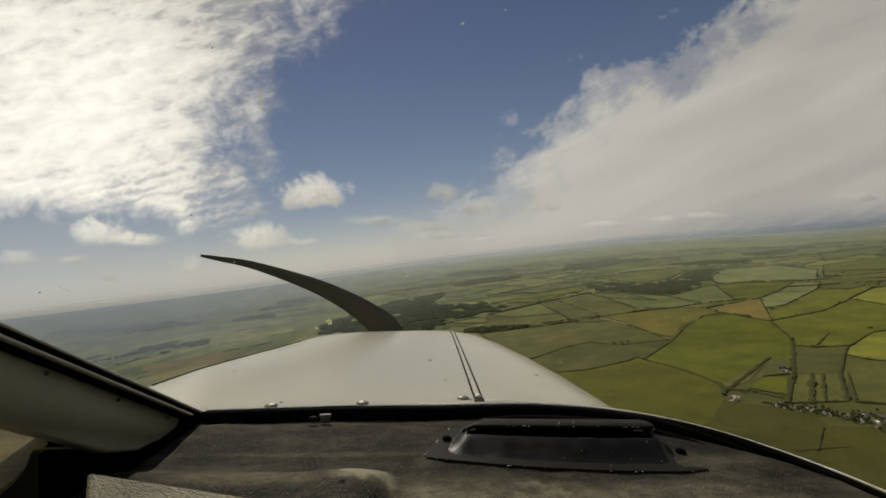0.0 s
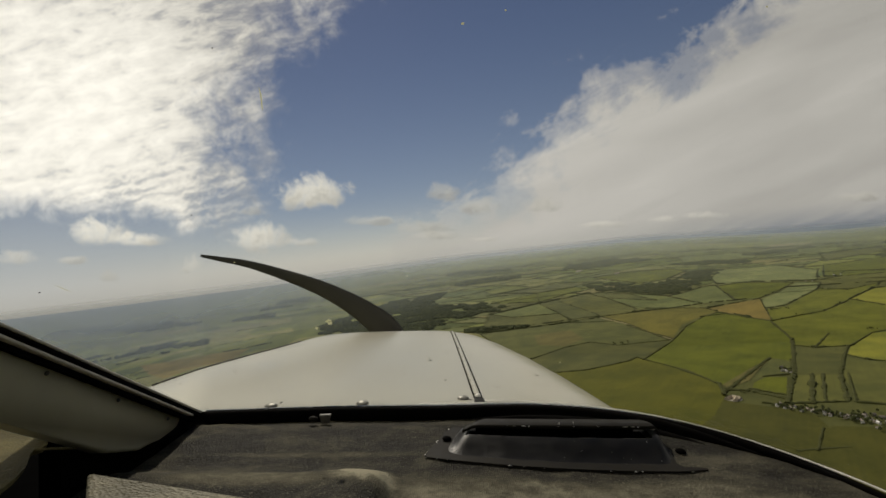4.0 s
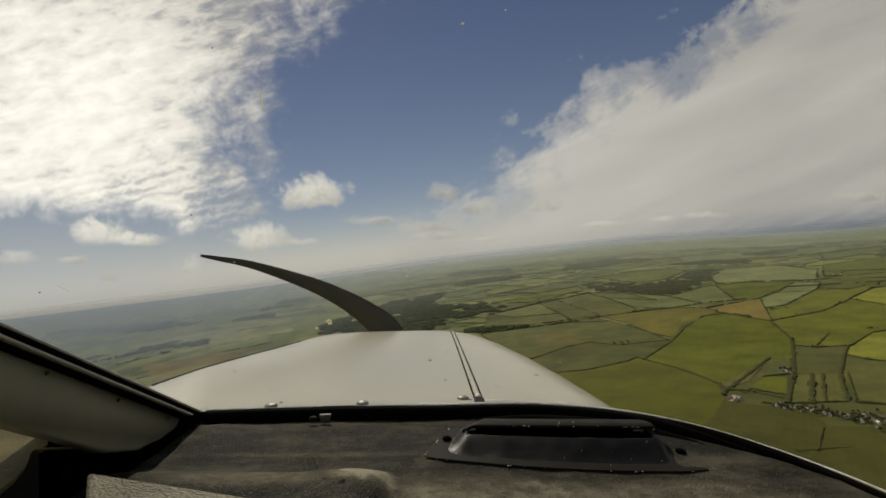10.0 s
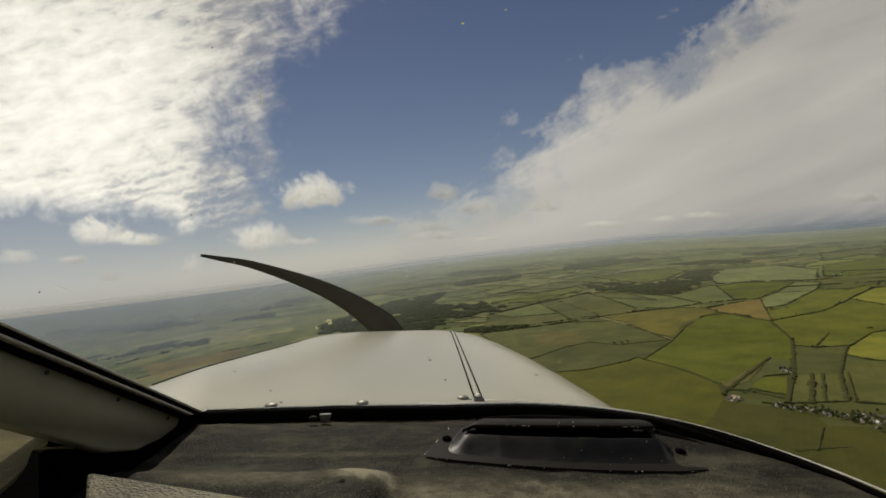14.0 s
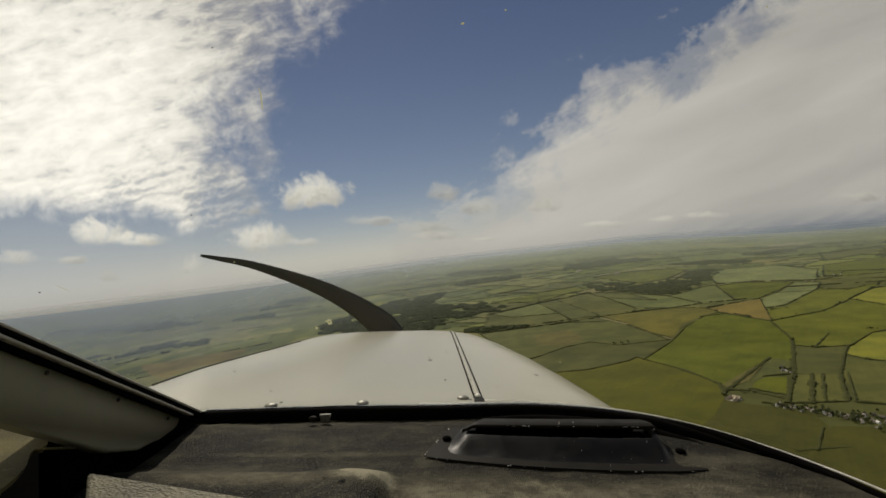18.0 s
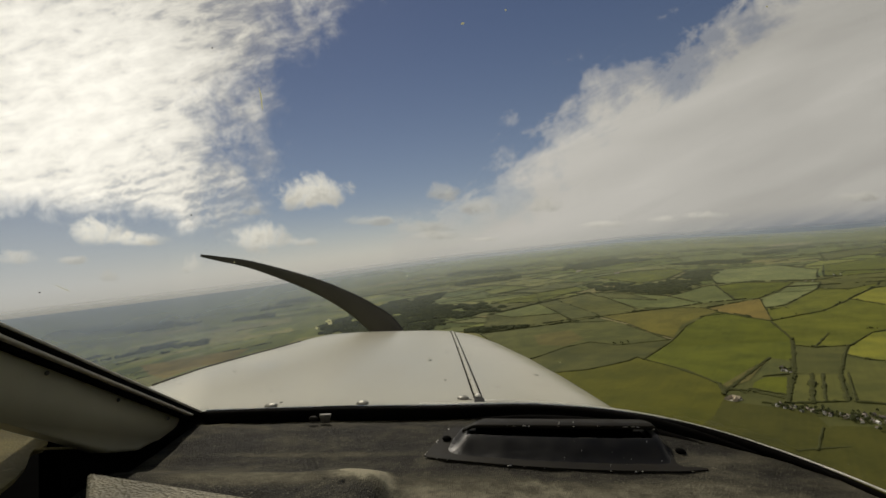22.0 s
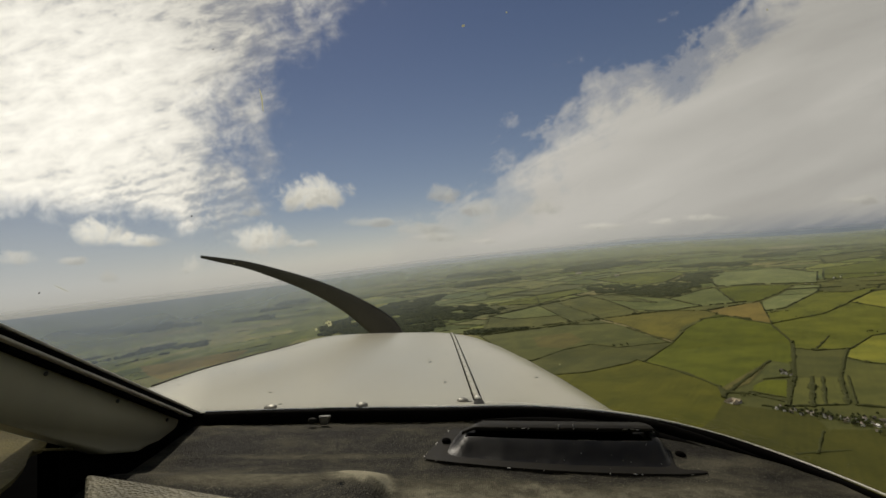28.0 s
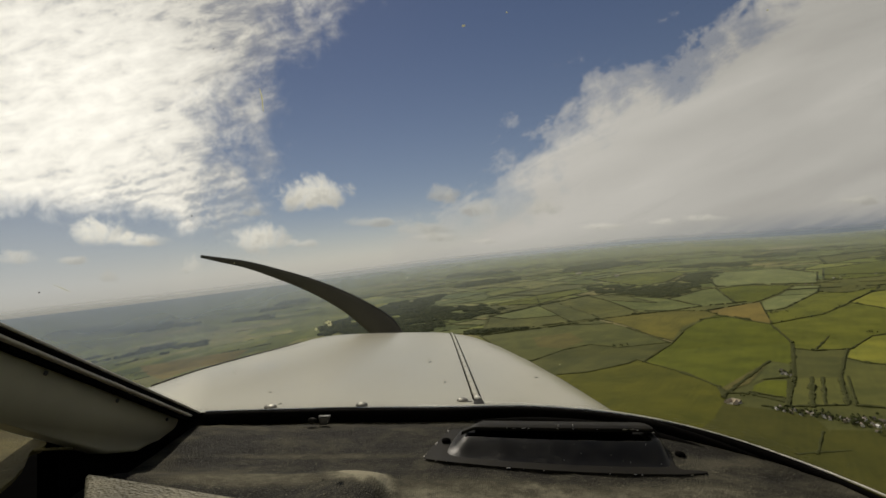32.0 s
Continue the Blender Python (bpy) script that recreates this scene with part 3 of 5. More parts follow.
def in_known(x, y):
    return any(inside_poly(x, y, k[2]) for k in KNOWN)


# The rest of the fields: the land is cut again and again, smaller where it is near.
rng = random.Random(7)
CUTS = []


def warp(x, y):
    """Bends the straight cuts a little, as old field edges are."""
    a, c = Vector((x / 850, y / 850, 0.5)), Vector((x / 5200, y / 5200, 3.5))
    return (x + 120 * noise.noise(a) + 420 * noise.noise(c) * min(1, math.hypot(x, y) / 6000),
            y + 120 * noise.noise(a + Vector((9, 4, 2))) + 420 * noise.noise(c + Vector((5, 8, 1))) * min(1, math.hypot(x, y) / 6000))


def cut_land(poly, depth=0):
    cx, cy = sum(p[0] for p in poly) / len(poly), sum(p[1] for p in poly) / len(poly)
    d = math.hypot(cx, cy)
    r = max(math.dist(q, (cx, cy)) for q in poly)
    if cy + r < 150 or abs(cx) - r > (cy + r) * 1.2 + 500 or d - r > 40000:
        return []
    lens = [math.dist(poly[i], poly[(i + 1) % len(poly)]) for i in range(len(poly))]
    want = max(380, d * 0.125) * (0.75 + 0.6 * rng.random())
    if max(lens) < want or len(poly) != 4:
        return [poly]
    i = lens.index(max(lens)) % 2
    a, b, c, e = poly[i], poly[i + 1], poly[(i + 2) % 4], poly[(i + 3) % 4]
    s, t = rng.uniform(0.3, 0.7), rng.uniform(0.3, 0.7)
    p = (a[0] + (b[0] - a[0]) * s, a[1] + (b[1] - a[1]) * s)
    q = (e[0] + (c[0] - e[0]) * t, e[1] + (c[1] - e[1]) * t)
    CUTS.append((p, q))
    return cut_land([a, p, q, e], depth + 1) + cut_land([p, b, c, q], depth + 1)


def turned(x, y, deg=31):
    c, s = math.cos(radians(deg)), math.sin(radians(deg))
    return (x * c - y * s, x * s + y * c)


FIELDS = [f for f in cut_land([turned(-48000, -30000), turned(60000, -30000), turned(60000, 48000), turned(-48000, 48000)])
          if 60 < sum(p[1] for p in f) / 4]
FIELDS.sort(key=lambda f: math.hypot(sum(p[0] for p in f), sum(p[1] for p in f)))
far_bits = []
woods = []
for i, f in enumerate(FIELDS):
    cx, cy = sum(p[0] for p in f) / 4, sum(p[1] for p in f) / 4
    d = math.hypot(cx, cy)
    if d > 2600 and rng.random() < 0.055 and not in_known(cx, cy):
        woods.append(f)
    bm = poly_mesh(f, 0.2, max(70, d * 0.045), True)
    if i < 280:
        part("field", bm, FIELD_MAT, ground, "", smooth=False)
    else:
        far_bits.append(bm)


def join(name, bms, mat, parent=None, smooth=False):
    vs, fs = [], []
    for bm in bms:
        base = len(vs)
        bm.verts.index_update()
        vs += [vert.co[:] for vert in bm.verts]
        fs += [tuple(base + vert.index for vert in face.verts) for face in bm.faces]
        bm.free()
    return add(name, mesh(name, vs, fs, mat, smooth), parent)


tagged(join("far_fields", far_bits, FAR_FIELD_MAT, ground), "patchwork of far green fields", kind="stuff")
print("fields", len(FIELDS), "woods", len(woods))

# ---- hedges, woods, trees ----
CLUMP_V = [(0, 0, -1), (0.72, -0.53, -0.45), (-0.28, -0.85, -0.45), (-0.89, 0, -0.45), (-0.28, 0.85, -0.45), (0.72, 0.53, -0.45),
           (0.28, -0.85, 0.45), (-0.72, -0.53, 0.45), (-0.72, 0.53, 0.45), (0.28, 0.85, 0.45), (0.89, 0, 0.45), (0, 0, 1)]
CLUMP_F = [(0, 1, 2), (1, 0, 5), (0, 2, 3), (0, 3, 4), (0, 4, 5), (1, 5, 10), (2, 1, 6), (3, 2, 7), (4, 3, 8), (5, 4, 9),
           (1, 10, 6), (2, 6, 7), (3, 7, 8), (4, 8, 9), (5, 9, 10), (6, 10, 11), (7, 6, 11), (8, 7, 11), (9, 8, 11), (10, 9, 11)]


class Bits:
    """Gathers leaf clumps and strips into one mesh."""

    def __init__(self):
        self.vs, self.fs = [], []

    def clump(self, x, y, z, r, flat, place=lay):
        base = len(self.vs)
        turn = rng.uniform(0, 6.28)
        c, s = math.cos(turn), math.sin(turn)
        for a, b, e in CLUMP_V:
            k = r * rng.uniform(0.72, 1.25)
            self.vs.append(place(x + (a * c - b * s) * k, y + (a * s + b * c) * k, z + e * k * flat))
        self.fs += [tuple(base + i for i in f) for f in CLUMP_F]

    def strip(self, line, width, high, gap=0.04):
        """A bushy hedge along a line of points."""
        rings = []
        for i, (x, y) in enumerate(line):
            x0, y0 = line[max(0, i - 1)]
            x1, y1 = line[min(len(line) - 1, i + 1)]
            n = math.hypot(x1 - x0, y1 - y0) or 1.0
            nx, ny = -(y1 - y0) / n, (x1 - x0) / n
            full = 0.75 + 1.1 * abs(noise.noise(Vector((x / 60, y / 60, 2.0))))
            w, h = width * full * rng.uniform(0.8, 1.08), high * full * rng.uniform(0.65, 1.15)
            o = width * rng.uniform(-0.3, 0.3)
            base = len(self.vs)
            for a, b in ((-1, -0.3), (-0.85, 0.65), (-0.2, 1.0), (0.7, 0.8), (1, -0.3)):
                k = w * a * rng.uniform(0.85, 1.15) + o
                self.vs.append(lay(x + nx * k, y + ny * k, h * b))
            rings.append(base)
        skip = False
        for a, b in zip(rings, rings[1:]):
            skip = rng.random() < (0.5 if skip else gap)
            if not skip:
                self.fs += [(a + k, a + k + 1, b + k + 1, b + k) for k in range(4)]

    def made(self, name, mat, parent=None):
        return add(name, mesh(name, self.vs, self.fs, mat), parent)


def sampled(p, q, step, bent=True):
    n = max(2, int(math.dist(p, q) / step))
    line = [(p[0] + (q[0] - p[0]) * i / n, p[1] + (q[1] - p[1]) * i / n) for i in range(n + 1)]
    return [warp(*c) for c in line] if bent else line


def seen_from_here(x, y):
    return y > 300 and abs(x) < y * 1.2 + 300


tree_spots = []
far_hedges = Bits()
near_count = 0
LINES = [(p, q, True, 1.0) for p, q in CUTS]
OLD = []
for name, mat, poly, label in KNOWN:
    for i in range(len(poly)):
        a, c = poly[i], poly[(i + 1) % len(poly)]
        mid = ((a[0] + c[0]) / 2, (a[1] + c[1]) / 2)
        if mid[1] < 1130 and mid[0] < 790 or 705 < mid[0] < 990 and 1180 < mid[1] < 1440 or mat in (PADDOCK, DRY_GRASS) or mid[0] < -300:
            continue
        side = math.atan2(c[1] - a[1], c[0] - a[0])
        twin = any(math.dist(mid, m) < 70 and abs(math.sin(side - s)) < 0.25 for m, s in OLD)
        OLD.append((mid, side))
        if not twin:
            LINES.append((a, c, False, 1.45))
# thin hedges of the strip fields, and the thick belts by the farm
for p, q in (((930, 1230), (770, 1030)), ((950, 1220), (800, 1030)), ((1000, 1200), (850, 1010))):
    LINES.append((p, q, False, 1.5))
LINES += [((680, 1190), (960, 1430), False, 2.4), ((680, 1190), (720, 1165), False, 2.6), ((720, 1165), (750, 1080), False, 2.6), ((990, 1380), (890, 1240), False, 2.0), ((890, 1240), (730, 1050), False, 2.6),
          ((820, 1260), (885, 1250), False, 1.6), ((690, 1240), (680, 1190), False, 1.8), ((650, 1160), (680, 1190), False, 1.6), ((1140, 1480), (1320, 1640), False, 1.2),
          ((690, 1075), (760, 985), False, 1.5), ((690, 905), (610, 820), False, 1.2), ((580, 830), (670, 820), False, 1.0), ((170, 2600), (510, 2620), False, 1.6), ((510, 2620), (870, 2690), False, 2.2),
          ((870, 2690), (1290, 2680), False, 1.6), ((300, 3440), (750, 3830), False, 2.6), ((750, 3830), (1270, 4190), False, 2.0), ((900, 4790), (1420, 5060), False, 1.6), ((760, 3850), (920, 4780), False, 1.6)]
PIECES = []
for p, q, bent, heft in LINES:
    todo = [(p, q)]
    while todo:
        a, c = todo.pop()
        mid = ((a[0] + c[0]) / 2, (a[1] + c[1]) / 2)
        if math.dist(a, c) > max(330, 0.16 * math.hypot(*mid)) and bent:
            todo += [(a, mid), (mid, c)]
        else:
            PIECES.append((a, c, bent, heft))
PIECES.sort(key=lambda e: math.hypot(e[0][0] + e[1][0], e[0][1] + e[1][1]))
for p, q, bent, heft in PIECES:
    mid = ((p[0] + q[0]) / 2, (p[1] + q[1]) / 2)
    d = math.hypot(*mid)
    if not seen_from_here(*mid) or d > 15000 or bent and mid[0] < -0.1 * d and rng.random() < 0.82:
        continue
    line = sampled(p, q, max(7.0, d * 0.0045), bent)
    if bent:
        line = [c for c in line if not in_known(*c)]
        if len(line) < 3:
            continue
    w = (3.4 if d < 2500 else 3.0 * (d / 2500) ** 0.7) * heft
    h = (2.8 if d < 2500 else 3.0 * (d / 2500) ** 0.7) * min(heft, 1.7)
    if d < 2400 and near_count < 200:
        near_count += 1
        row = Bits()
        row.strip(line, w * rng.uniform(0.7, 1.2), h, 0.0)
        tagged(row.made("hedgerow", HEDGE_LEAVES), "thick belt of dark green bushes between fields" if heft > 1.5 else "uneven dark green hedge along a field edge", "hedge", "hedges between the fields")
    else:
        far_hedges.strip(line, w * rng.uniform(0.6, 1.3), h * rng.uniform(0.6, 1.7), 0.12 if mid[0] > 0 else 0.3)
    for c in line:
        if rng.random() < ((0.022 if bent else 0.009) if d < 2600 else 0.03) * heft and mid[1] > 1000:
            tree_spots.append((c[0] + rng.uniform(-3, 3), c[1] + rng.uniform(-3, 3)))
tagged(far_hedges.made("far_hedgerows", HEDGE_LEAVES), "dark hedge lines between the far fields", "hedge", kind="stuff")


def make_tree(seed):
    r = random.Random(seed)
    root = new("tree")
    high = r.uniform(8, 11)
    trunk = tube([(0, 0, -1.5), (0.1, 0, high * 0.25), (0.0, 0.15, high * 0.6)], lambda i: (0.45, 0.33, 0.15)[i], 7)
    for k in range(4):
        a = k * 1.6 + r.uniform(-0.3, 0.3)
        limb = tube([(0.05, 0.05, high * (0.28 + 0.06 * k)), (math.cos(a) * 1.2, math.sin(a) * 1.2, high * (0.45 + 0.06 * k)), (math.cos(a) * 2.4, math.sin(a) * 2.4, high * (0.58 + 0.05 * k))], lambda i: (0.2, 0.13, 0.05)[i], 5)
        me = bpy.data.meshes.new("limb")
        limb.to_mesh(me)
        limb.free()
        trunk.from_mesh(me)
    part("trunk", trunk, BARK, root)
    crown = Bits()
    for _ in range(46):
        a, e = r.uniform(0, 6.28), r.uniform(-0.8, 1.3)
        rad = (2.7 + 0.8 * math.sin(3 * a + seed)) * r.uniform(0.35, 1.0)
        crown.clump(math.cos(a) * math.cos(e) * rad, math.sin(a) * math.cos(e) * rad, high * 0.62 + math.sin(e) * rad * 1.05, r.uniform(0.6, 1.25), 0.85, lambda x, y, z: (x, y, z))
    crown.made("crown", LEAVES, root)
    return tagged(root, "broad-leaved tree with a full dark green crown", "tree", "trees in the fields")


def spot(x, y, turn=0.0, size=1.0, h=0.0):
    k = reach(math.hypot(x, y)) / max(1.0, math.hypot(x, y))
    return Matrix.LocRotScale(lay(x, y, h), Euler((0, 0, turn)), Vector((1, 1, 1)) * (size * k))


def sized_copy(ob, m):
    made = copy_thing(ob, m)
    made.matrix_basis = m
    return made


trees = [make_tree(k) for k in range(4)]
tree_spots.sort(key=lambda c: math.hypot(*c))
# copses and lone trees that stand out
for x, y, n, span in ((1560, 2230, 16, 45), (1540, 2020, 7, 40), (680, 1900, 9, 35), (570, 2620, 18, 60), (-2170, 3510, 26, 130), (-1810, 2690, 14, 50), (3350, 4520, 22, 110), (3400, 5330, 18, 140),
                      (2670, 3320, 14, 30), (2480, 3140, 14, 60), (2830, 3330, 12, 70), (3090, 3290, 14, 80), (780, 3790, 16, 60), (1460, 1620, 5, 20), (900, 1285, 8, 18), (700, 1150, 6, 25)):
    for _ in range(n):
        tree_spots.insert(0, (x + rng.gauss(0, span * 0.6), y + rng.gauss(0, span * 0.35)))
village_trees = []
for _ in range(95):
    s = rng.random()
    village_trees.append((705 + 95 * s + rng.gauss(0, 12), 1045 - 160 * s + rng.gauss(0, 10)))
for _ in range(45):
    village_trees.append((rng.uniform(760, 900), rng.uniform(800, 960)))
placed = 0
far_trees = Bits()
for x, y in village_trees + tree_spots:
    if not seen_from_here(x, y) or math.hypot(x, y) > 12000:
        continue
    if placed < 295 and math.hypot(x, y) < 4200:
        m = spot(x, y, rng.uniform(0, 6.28), rng.uniform(0.6, 1.15))
        if placed < 4:
            trees[placed].matrix_basis = m
        else:
            sized_copy(trees[placed % 4], m)
        placed += 1
    else:
        far = math.hypot(x, y)
        r = rng.uniform(3.5, 6) * max(1.0, far / 4500)
        for _ in range(5):
            far_trees.clump(x + rng.uniform(-r, r) * 0.7, y + rng.uniform(-r, r) * 0.7, r * rng.uniform(0.8, 1.6), r * rng.uniform(0.4, 0.75), 0.9)
tagged(far_trees.made("far_trees", LEAVES), "dark scattered trees along the far hedges", "trees", kind="stuff")


def fill_wood(poly, gap, bits, bent):
    xs, ys = [p[0] for p in poly], [p[1] for p in poly]
    x = min(xs)
    while x < max(xs):
        y = min(ys)
        while y < max(ys):
            px, py = x + rng.uniform(-0.45, 0.45) * gap, y + rng.uniform(-0.45, 0.45) * gap
            bend = Vector((px / (gap * 11), py / (gap * 11), 3.0))
            qx, qy = px + gap * 7 * noise.noise(bend), py + gap * 7 * noise.noise(bend + Vector((4, 7, 2)))
            if inside_poly(qx, qy, poly) and noise.noise(Vector((px / (gap * 9), py / (gap * 9), 7.0))) > -0.16:
                px, py = warp(px, py) if bent else (px, py)
                bits.clump(px, py, gap * rng.uniform(0.1, 0.5), gap * rng.uniform(0.4, 0.9), 0.75)
            y += gap
        x += gap


wood = Bits()
fill_wood([(1490, 5050), (1700, 5170), (1800, 4340), (2090, 4400), (2450, 4890), (2770, 5200), (3000, 5110), (2400, 4230), (1910, 3600), (1670, 3360), (1590, 3380), (1480, 3820), (1380, 4210)], 17, wood, False)
tagged(wood.made("wood", LEAVES), "dark mixed wood with an uneven edge among the fields", "wood", kind="stuff")
dark = Bits()
# this first one stands in for a soft cloud shadow on the land
fill_wood([(-1170, 4090), (-950, 5140), (-750, 6090), (-350, 6420), (20, 6680), (-140, 5530), (-160, 4890), (260, 4490), (490, 3780), (190, 3480), (20, 3410), (-140, 3010), (-760, 3140)], 21, dark, False)
fill_wood([(-5790, 7400), (-4040, 6230), (-3600, 6390), (-3670, 6820), (-4630, 7570), (-5560, 7710)], 40, dark, False)
fill_wood([(3310, 6890), (3960, 6990), (3920, 5810), (3500, 5700), (3400, 6200)], 22, dark, False)
fill_wood([(5950, 8620), (6890, 8600), (6500, 8200), (5900, 8200)], 30, dark, False)
fill_wood([(2500, 9600), (2900, 10900), (3200, 10300), (2800, 8900), (2350, 8300)], 40, dark, False)
tagged(dark.made("wood", LEAVES), "dark woods, the one behind the nose of the aeroplane standing in for a cloud shadow", "wood", kind="stuff")
far_woods = Bits()
for f in woods:
    if math.hypot(*f[0]) > 15000:
        continue
    size = math.sqrt(abs(sum(f[i][0] * f[(i + 1) % 4][1] - f[(i + 1) % 4][0] * f[i][1] for i in range(4))) / 2)
    fill_wood(f, max(16, size / 16), far_woods, True)
tagged(far_woods.made("far_woods", LEAVES), "scattered dark far woods", "wood", kind="stuff")

# ---- track, farm, village ----
part("track", poly_mesh([(847, 2650), (861, 2650), (890, 2335), (870, 2050), (878, 1862), (868, 1862), (859, 2050), (877, 2335)], 1.3, 60), TRACK_MAT, ground, "pale dry farm track along a hedge", smooth=False)


def make_house(wall_mat, roof_mat, long, deep, high, barn=False):
    root = new("barn" if barn else "house")
    bm = bevelled([(-long, -deep, -1.5), (long, -deep, -1.5), (long, deep, -1.5), (-long, deep, -1.5)], [(-long, -deep, high), (long, -deep, high), (long, deep, high), (-long, deep, high)], 0)
    ridge = high + deep * 0.85
    a, b = bm.verts.new((-long, 0, ridge - 0.1)), bm.verts.new((long, 0, ridge - 0.1))
    bm.verts.ensure_lookup_table()
    bm.faces.new((bm.verts[4], bm.verts[7], a))
    bm.faces.new((bm.verts[5], bm.verts[6], b))
    part("wall", bm, wall_mat, root, smooth=False)
    e = 0.45
    roof = bmesh.new()
    for side in (-1, 1):
        lo = [(-long - e, 0, ridge), (long + e, 0, ridge), (long + e, side * (deep + e), high - 0.35), (-long - e, side * (deep + e), high - 0.35)]
        hi = [(x, y, z + 0.25) for x, y, z in lo]
        slab = bevelled(lo, hi, 0)
        me = bpy.data.meshes.new("slope")
        slab.to_mesh(me)
        slab.free()
        roof.from_mesh(me)
    roof_ob = part("roof", roof, roof_mat, root, smooth=False)
    if not barn:
        for x in (-long + 0.8, long - 0.8):
            vs, fs = box_data(x - 0.4, x + 0.4, -0.4, 0.4, ridge - 0.8, ridge + 1.3)
            add("chimney", mesh("chimney", vs, fs, STONE_WALL), roof_ob)
        for side in (-1, 1):
            for x in (-long * 0.55, long * 0.55):
                vs, fs = box_data(x - 0.6, x + 0.6, side * deep - 0.05, side * deep + 0.05, high * 0.55, high * 0.55 + 1.3)
                add("window", mesh("window", vs, fs, WINDOW_DARK), root)
        vs, fs = box_data(-0.5, 0.5, -deep - 0.06, -deep + 0.05, 0, 2.05)
        add("door", mesh("door", vs, fs, BARK), root)
    else:
        vs, fs = box_data(-2, 2, -deep - 0.06, -deep + 0.05, 0, high * 0.8)
        add("barn_door", mesh("barn_door", vs, fs, BARK), root)
    return root


HOUSES = [tagged(make_house(RENDER_WHITE, SLATE, 5.5, 3.6, 5.0), "pale rendered house with a grey slate roof", "house", "village houses"),
          tagged(make_house(STONE_WALL, TILE, 6.0, 3.8, 4.8), "stone cottage with a brown tiled roof", "house", "village houses"),
          tagged(make_house(RENDER_WHITE, TILE, 7.5, 4.0, 3.4), "long pale house with a reddish roof", "house", "village houses")]
BARN = tagged(make_house(STONE_WALL, TAN_ROOF, 14, 7, 5.0, True), "stone farm barn with a tan roof", "barn", "farm buildings")
used = 0
house_spots = []
for k in range(26):
    s = k / 25
    house_spots.append((706 + 90 * s + rng.gauss(0, 3) + (7 if k % 2 else -5), 1047 - 155 * s + rng.gauss(0, 4) + (5 if k % 2 else -5), 0.95 + rng.gauss(0, 0.3)))
for k in range(30):
    house_spots.append((rng.uniform(770, 880), rng.uniform(820, 950), rng.uniform(0, 3.1)))
for x, y in ((905, 1295), (893, 1275), (912, 1312), (897, 1262), (886, 1282), (2440, 3160), (2470, 3130), (2520, 3170), (2800, 3360), (2840, 3340), (2780, 3330), (3060, 3300), (3110, 3280)):
    house_spots.append((x + rng.gauss(0, 3), y, rng.uniform(0, 3.1)))
for x, y, turn in house_spots:
    m = spot(x, y, turn, rng.uniform(0.52, 0.76), 0.8)
    if used < 3:
        HOUSES[used].matrix_basis = m
    else:
        sized_copy(HOUSES[used % 3], m)
    used += 1
part("farmyard", poly_mesh([(632, 1116), (644, 1136), (668, 1126), (664, 1104), (644, 1100)], 1.25, 60), CONCRETE, ground, "pale concrete farmyard", smooth=False)
for i, (x, y, turn) in enumerate(((643, 1124, 0.5), (658, 1118, 2.0), (650, 1108, 0.9), (2270, 7900, 0.3), (2320, 7940, 0.1), (2340, 6310, 0.2))):
    m = spot(x, y, turn, 0.72 if i < 3 else 2.2, 0.8)
    if i == 0:
        BARN.matrix_basis = m
    else:
        sized_copy(BARN, m)


# ---- tinted see-through shells that imitate haze gathering with distance ----
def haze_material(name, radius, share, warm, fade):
    """See-through tint that imitates haze: it thickens from the shell's foot up to the skyline, and thins out again
    above it where fade is set.
    """
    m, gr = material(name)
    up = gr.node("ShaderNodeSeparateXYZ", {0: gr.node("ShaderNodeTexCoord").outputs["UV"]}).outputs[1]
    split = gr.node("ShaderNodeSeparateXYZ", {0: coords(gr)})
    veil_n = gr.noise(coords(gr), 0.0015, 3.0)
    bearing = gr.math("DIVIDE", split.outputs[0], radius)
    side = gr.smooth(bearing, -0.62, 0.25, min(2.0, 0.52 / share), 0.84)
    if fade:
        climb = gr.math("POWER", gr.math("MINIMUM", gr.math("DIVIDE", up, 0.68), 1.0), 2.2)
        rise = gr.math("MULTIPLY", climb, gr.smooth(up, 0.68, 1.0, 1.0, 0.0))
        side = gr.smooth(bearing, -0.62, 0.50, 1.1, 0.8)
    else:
        # towards the sun's side the imitated haze lies thicker over the near land
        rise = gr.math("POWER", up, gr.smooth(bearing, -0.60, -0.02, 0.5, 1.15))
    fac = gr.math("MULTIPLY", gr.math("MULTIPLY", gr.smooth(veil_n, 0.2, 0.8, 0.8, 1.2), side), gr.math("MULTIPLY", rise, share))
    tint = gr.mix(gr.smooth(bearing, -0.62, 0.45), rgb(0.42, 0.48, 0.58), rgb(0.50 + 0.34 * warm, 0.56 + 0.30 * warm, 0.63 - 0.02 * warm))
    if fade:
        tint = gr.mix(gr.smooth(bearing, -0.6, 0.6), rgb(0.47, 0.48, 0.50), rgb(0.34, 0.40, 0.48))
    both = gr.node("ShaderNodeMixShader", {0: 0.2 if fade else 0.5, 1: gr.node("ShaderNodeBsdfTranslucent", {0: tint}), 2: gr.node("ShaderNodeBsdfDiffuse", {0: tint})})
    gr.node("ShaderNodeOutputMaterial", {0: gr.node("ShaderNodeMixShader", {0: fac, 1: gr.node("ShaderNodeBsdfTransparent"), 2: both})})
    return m


